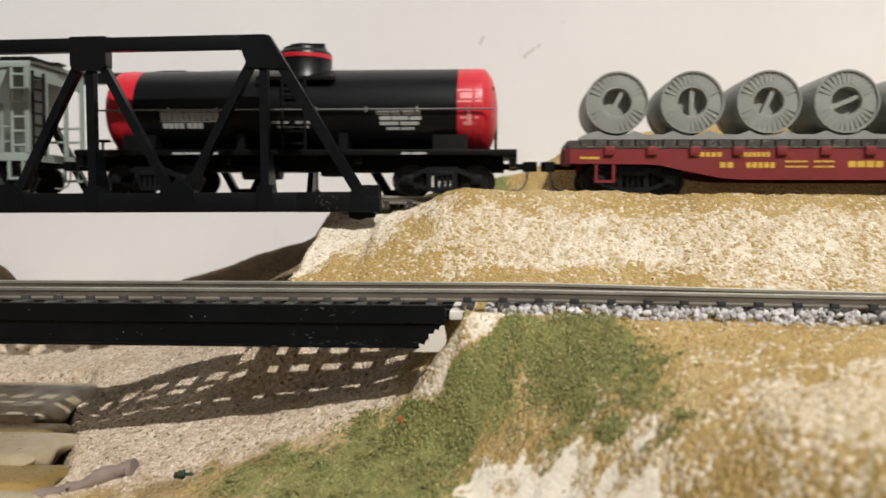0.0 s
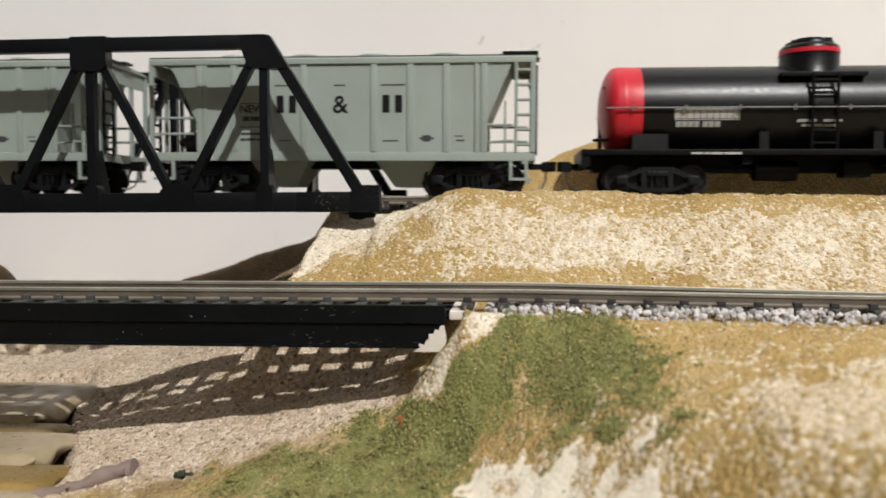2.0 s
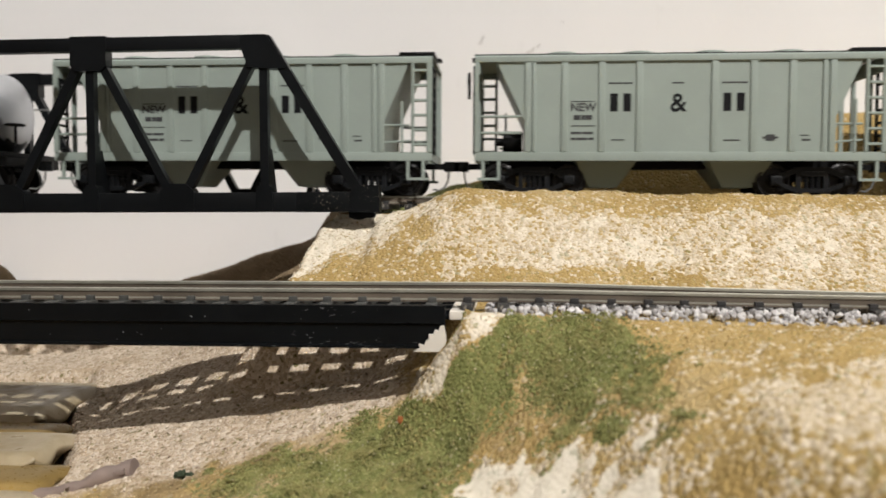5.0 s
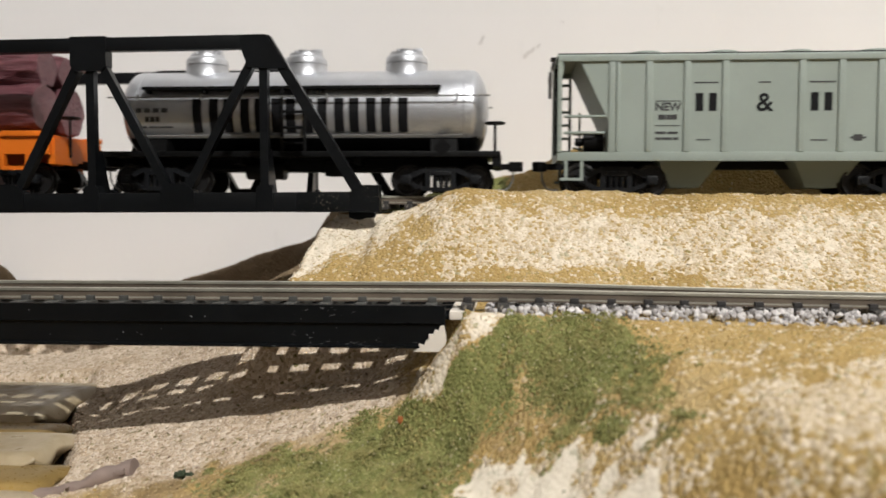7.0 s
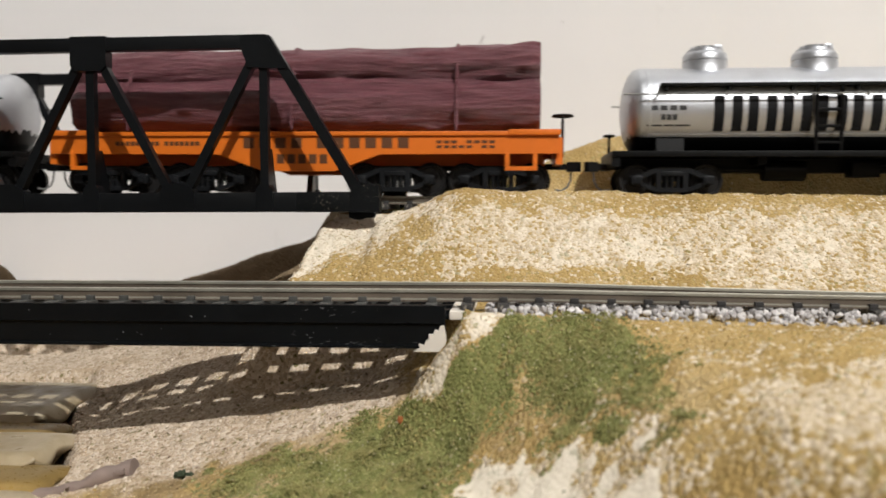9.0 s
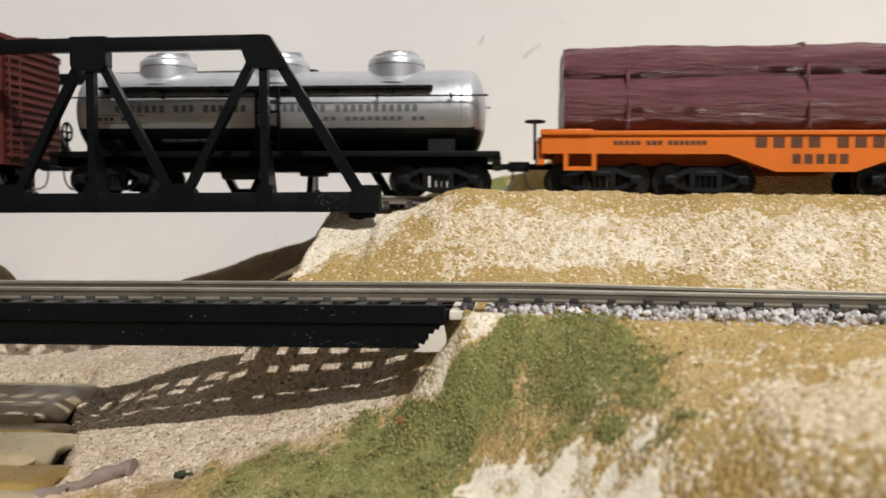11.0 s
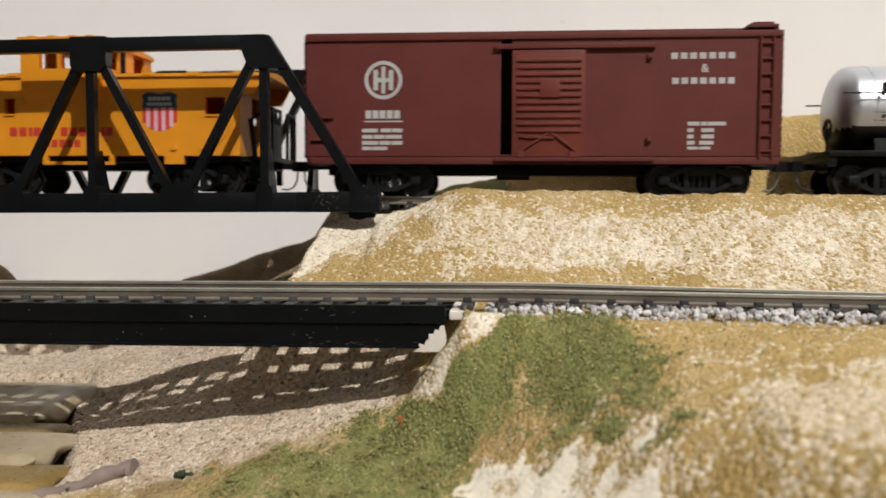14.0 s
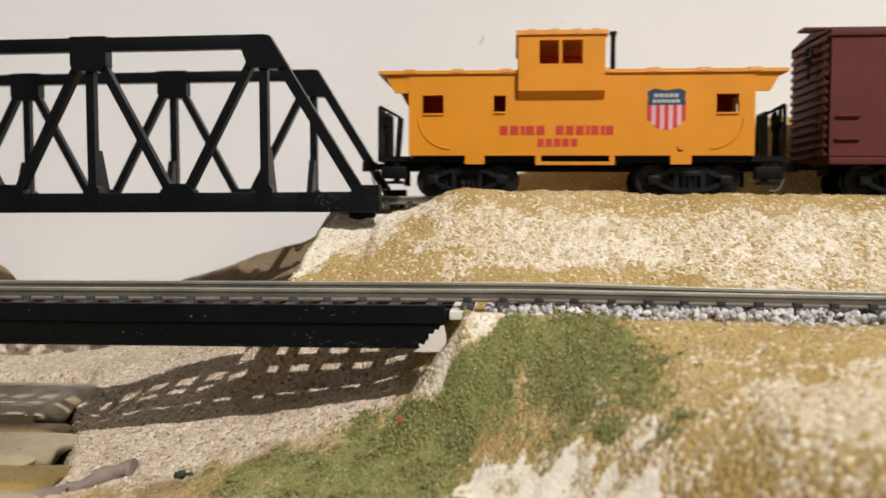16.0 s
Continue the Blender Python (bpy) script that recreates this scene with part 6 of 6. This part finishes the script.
def build_caboose():
    car = car_at("caboose", "yellow caboose with a wide cupola and red lettering", "caboose", -1218.3)
    h, y, z0, z1 = 50.3, 15.8, 12.0, 36.0
    wins = [(-46.2, -39.9, 24.2, 29.8), (-25.0, -21.4, 24.6, 29.6), (39.4, 45.8, 24.2, 29.8)]
    for s in (-1, 1):
        bm = bmesh.new()
        wall_with_holes(bm, -h, h, z0, z1, min(s * y, s * (y - 1.2)), max(s * y, s * (y - 1.2)), wins)
        bmesh.ops.remove_doubles(bm, verts=bm.verts, dist=0.001)
        side = part("side_wall", bm, CAB_YELLOW, car)
        bm = bmesh.new()
        for a, b, c, d in wins:
            q = s * (y + 0.25)
            for p, e in (((a, q, c), (b, q, c)),):
                bar(bm, p, e, 0.5, 0.5)
        part("window_sill", bm, CAB_YELLOW, side)
        bm = bmesh.new()
        for a, b in ((-33.4, -27.6), (26.6, 32.6)):
            box(bm, a, b, min(s * (y + 0.2), s * (y - 1.2)), max(s * (y + 0.2), s * (y - 1.2)), 9.4, z0)
        box(bm, -12.5, 10.6, min(s * (y + 0.2), s * (y - 1.0)), max(s * (y + 0.2), s * (y - 1.0)), 9.2, 10.2)
        for a, b in ((-12.5, -10.9), (9.0, 10.6)):
            box(bm, a, b, min(s * (y + 0.2), s * (y - 1.0)), max(s * (y + 0.2), s * (y - 1.0)), 10.2, z0)
        part("skirt", bm, CAB_YELLOW, car)
        # curved grab rails pressed into the corners
        for e in (-1, 1):
            bm = bmesh.new()
            pts = [(e * (h - 3 - 9.5 * (1 - math.cos(t))), s * (y + 0.1), 23.0 - 9.0 * math.sin(t)) for t in np.linspace(0, math.pi / 2, 9)]
            for a, b in zip(pts, pts[1:]):
                rod(bm, a, b, 0.32, 6)
            part("grab_rail", bm, CAB_YELLOW, car)
    for e in (-1, 1):
        bm = bmesh.new()
        box(bm, min(e * h, e * (h - 1.2)), max(e * h, e * (h - 1.2)), -y + 1.2, -4, z0, z1)
        box(bm, min(e * h, e * (h - 1.2)), max(e * h, e * (h - 1.2)), 4, y - 1.2, z0, z1)
        box(bm, min(e * h, e * (h - 1.2)), max(e * h, e * (h - 1.2)), -4, 4, 31, z1)
        part("end_wall", bm, CAB_YELLOW, car)
        # end platform, railing, ladder, roof brace
        bm = bmesh.new()
        box(bm, min(e * h, e * 60), max(e * h, e * 60), -13.5, 13.5, 10.4, 11.9)
        box(bm, min(e * (h + 1), e * 59), max(e * (h + 1), e * 59), -14.2, -11.0, 5.2, 8.8, 0.3)
        box(bm, min(e * (h + 2), e * 58), max(e * (h + 2), e * 58), -14.4, -11.0, 3.6, 4.4)
        box(bm, min(e * (h + 3), e * (h + 5)), max(e * (h + 3), e * (h + 5)), -13, -12, 3.6, 10.4)
        box(bm, min(e * (h + 3), e * (h + 5)), max(e * (h + 3), e * (h + 5)), 12, 13, 3.6, 10.4)
        part("end_platform", bm, UNDER_BLACK, car)
        for yy in (-13, -9, -4, 4, 9, 13):
            bm = bmesh.new()
            rod(bm, (e * 59.5, yy, 11.9), (e * 59.5, yy, 26.5), 0.55, 6)
            part("railing_post", bm, UNDER_BLACK, car)
        bm = bmesh.new()
        rod(bm, (e * 59.5, -13, 26.5), (e * 59.5, -4, 26.5), 0.6, 6)
        rod(bm, (e * 59.5, 4, 26.5), (e * 59.5, 13, 26.5), 0.6, 6)
        box(bm, e * 59.5 - 0.4, e * 59.5 + 0.4, -12.5, -4.5, 12, 22.0)
        rod(bm, (e * 59.5, -13, 27.0), (e * 53, -13.5, 23.4), 0.4, 6)
        rod(bm, (e * 54, -12.5, 11.9), (e * 53.0, -13.5, 23.4), 0.9, 6)
        part("end_railing", bm, UNDER_BLACK, car)
        brake_wheel(car, e * 58.6, -6.5, 12, 22.5, False, 2.8)
        for yy in (-y + 0.8, y - 0.8):
            bm = bmesh.new()
            prism(bm, [(e * h, z1), (e * 57.5, z1), (e * 54.5, 30.6), (e * h, 30.6)], "y", yy - 0.4, yy + 0.4)
            part("roof_brace", bm, CAB_YELLOW, car)
    bm = bmesh.new()
    prism(bm, [(-y - 0.7, z1), (y + 0.7, z1), (y + 0.6, z1 + 1.0), (8, z1 + 1.9), (0, z1 + 2.1), (-8, z1 + 1.9), (-y - 0.6, z1 + 1.0)], "x", -59.4, 59.4)
    for x in np.arange(-50, 51, 14.3):
        prism(bm, [(-y - 0.9, z1 + 0.4), (y + 0.9, z1 + 0.4), (y + 0.7, z1 + 1.4), (0, z1 + 2.5), (-y - 0.7, z1 + 1.4)], "x", x - 1.6, x + 1.6)
    part("roof", bm, CAB_YELLOW, car)
    # cupola, wider than the body
    c0, c1, cz0, cz1, cy = -17.8, 7.2, 28.2, 46.7, 18.2
    cw = [(-11.8, -6.1, 38.4, 45.2), (-5.2, 0.7, 38.4, 45.2)]
    for s in (-1, 1):
        bm = bmesh.new()
        wall_with_holes(bm, c0, c1, cz0 + 2.4, cz1, min(s * cy, s * (cy - 1.1)), max(s * cy, s * (cy - 1.1)), cw)
        prism(bm, [(c0, cz0 + 2.4), (c1, cz0 + 2.4), (c1 - 0.1, cz0 + 2.3), (c0 + 0.1, cz0 + 2.3)], "y", s * (y - 0.5), s * (y - 0.4))
        prism(bm, [(s * cy, cz0 + 2.4), (s * (y - 0.2), cz0), (s * (y - 0.8), cz0), (s * (y - 0.8), cz0 + 2.4)], "x", c0, c1)
        part("cupola_side", bm, CAB_YELLOW, car)
    for x in (c0, c1):
        bm = bmesh.new()
        d = 1 if x == c0 else -1
        xa, xb = sorted((x, x + d * 1.0))
        for ya, yb in ((-cy + 1.1, -13), (-5, 5), (13, cy - 1.1)):
            box(bm, xa, xb, ya, yb, z1 + 1.2, cz1)
        box(bm, xa, xb, -13, 13, z1 + 1.2, 39.5)
        for ya, yb in ((-cy + 1.1, -y - 0.02), (y + 0.02, cy - 1.1)):
            box(bm, xa, xb, ya, yb, cz0 + 2.4, z1 + 1.2)
        part("cupola_end", bm, CAB_YELLOW, car)
    bm = bmesh.new()
    prism(bm, [(-cy - 0.6, cz1), (cy + 0.6, cz1), (cy + 0.4, cz1 + 1.3), (8, cz1 + 2.1), (-8, cz1 + 2.1), (-cy - 0.4, cz1 + 1.3)], "x", c0 - 0.8, c1 + 0.8)
    for x in (-14, -7.5, -1, 4.5):
        prism(bm, [(-cy - 0.7, cz1 + 0.4), (cy + 0.7, cz1 + 0.4), (cy + 0.5, cz1 + 1.6), (0, cz1 + 2.5), (-cy - 0.5, cz1 + 1.6)], "x", x - 1.2, x + 1.2)
    part("cupola_roof", bm, CAB_YELLOW, car)
    # added lining; the glow through the walls is put into its red
    for q in (-1, 1):
        bm = bmesh.new()
        low = [(a, b, c, d if q < 0 else c + 2.2) for a, b, c, d in wins]
        high = [(a, b, c, d if q < 0 else c + 2.0) for a, b, c, d in cw]
        wall_with_holes(bm, -h + 1.3, h - 1.3, z0 + 0.7, z1 - 0.1, min(q * (y - 1.25), q * (y - 1.9)), max(q * (y - 1.25), q * (y - 1.9)), low)
        wall_with_holes(bm, c0 + 1.1, c1 - 1.1, z1 + 2.2, cz1 - 0.1, min(q * (cy - 1.15), q * (cy - 1.8)), max(q * (cy - 1.15), q * (cy - 1.8)), high)
        part("lining", bm, CAB_INSIDE, car, "red lining behind the windows, coloured like light glowing through plastic")
    bm = bmesh.new()
    box(bm, -h + 1.3, h - 1.3, -y + 1.3, y - 1.3, z0, z0 + 0.6)
    part("cabin_floor", bm, CAB_INSIDE, car)
    bm = bmesh.new()
    rod(bm, (10.4, -9, z1 + 1), (10.4, -9, 48.6), 0.75, 10)
    rod(bm, (10.4, -9, 48.2), (10.4, -9, 49.3), 1.1, 10)
    part("stove_pipe", bm, UNDER_BLACK, car)
    bm = bmesh.new()
    box(bm, -h + 1, h - 1, -13.5, 13.5, 10.2, z0 - 0.05)
    box(bm, -58, 58, -4, 4, 8.0, 10.2)
    part("underframe", bm, UNDER_BLACK, car)
    fy = -y - 0.02
    plates("lettering", car, text_row(-23.2, -9.2, 18.0, 20.7, [1, 1, 0.5, 1, 1], 0.24) + text_row(-6.6, 10.8, 18.0, 20.7, [1, 1, 1, 0.5, 1, 0.5, 1], 0.24) + text_row(-12.0, 0.2, 14.6, 16.9, [1, 1, 1, 1, 1], 0.24), fy, LETTER_RED, "red printed bars of writing")
    # shield in blue over red and white stripes
    cx = 25.2
    bm = bmesh.new()
    prism(bm, [(cx - 5.6, 26.6), (cx - 5.2, 28.8), (cx - 5.6, 30.4), (cx - 3.6, 31.4), (cx, 30.8), (cx + 3.6, 31.4), (cx + 5.6, 30.4), (cx + 5.2, 28.8), (cx + 5.6, 26.6)], "y", fy - 0.06, fy)
    sh = part("shield_top", bm, SHIELD_BLUE, car, "blue top of a printed shield")
    plates("shield_mark", sh, text_row(cx - 3.6, cx + 3.6, 28.8, 29.9, [1, 1, 1, 1, 1], 0.2) + text_row(cx - 4, cx + 4, 27.2, 28.2, [1, 1, 1, 1, 1, 1], 0.2), fy - 0.05, LETTER_WHITE, "", 0.05)
    for k in range(9):
        x0 = cx - 5.5 + k * 11.0 / 9
        depth = 19.4 + 2.6 * abs((k - 4) / 4.0) ** 2.2
        plates("shield_stripe", car, [(x0, x0 + 11.0 / 9, depth, 26.6)], fy, LETTER_RED if k % 2 == 0 else SHIELD_PINK)
    bm = bmesh.new()
    rod(bm, (29.6, fy - 0.5, 14.6), (29.6, fy + 0.2, 14.6), 1.1, 12)
    part("side_fitting", bm, CAB_YELLOW, car)
    for x in (-33, 33):
        truck(car, x, 8.0)
    for d in (-1, 1):
        coupler(car, d * 59.6, d)
    TRAIN.append(car)


build_flat()
build_dome_tank()
first_hopper = build_hopper()
for c in (-339.1, -469.4):
    twin = copy_thing(first_hopper, Matrix.Identity(4))
    twin["start"] = c
    for o in twin.children_recursive:
        if o.name.startswith("wheelset"):
            WHEELSETS.append((o, o.matrix_basis.translation.x / MM))
    TRAIN.append(twin)
build_silver_tank("big_letters")
build_log_car()
build_silver_tank("small_letters")
build_boxcar()
build_caboose()
# ---- the train runs to the right at an almost even pace ----
PACE = [(0.0, -2.0), (0.5, 38.2), (1.0, 77.7), (1.5, 115.9), (2.0, 154.2), (2.5, 193.6), (3.0, 232.2), (3.5, 271.3), (4.0, 310.0), (4.5, 348.4), (5.0, 387.0), (5.5, 425.5), (6.0, 464.1), (6.5, 502.8), (7.0, 541.7), (7.5, 581.1), (8.0, 620.4), (8.5, 660.5), (9.0, 699.1), (9.5, 737.2), (10.0, 775.0), (10.5, 812.9), (11.0, 850.8), (11.5, 888.9), (12.0, 927.3), (12.5, 965.8), (13.0, 1003.5), (13.5, 1047.6), (14.0, 1085.6), (14.5, 1123.1), (15.0, 1160.6), (15.5, 1200.0), (16.0, 1238.0)]


def run(t):
    return float(np.interp(t, [a for a, b in PACE], [b for a, b in PACE]))


def motions():
    times = [i * 0.5 for i in range(33)]
    for car in TRAIN:
        rows = []
        for t in times:
            x = car["start"] + run(t)
            rows.append((t, at(x, 257.2, far_z(x), 0, math.degrees(math.atan((far_z(x - 40) - far_z(x + 40)) / 80)), 0)))
        walk(car, rows)
        del car["start"]
    steps = [i / 12 for i in range(193)]
    turns = [(t, Matrix.Rotation(run(t) / 4.85, 4, "Y")) for t in steps]
    for ws, ax in WHEELSETS:
        place = local(ax, 0, 4.85)
        walk(ws, [(t, place @ r) for t, r in turns])


motions()
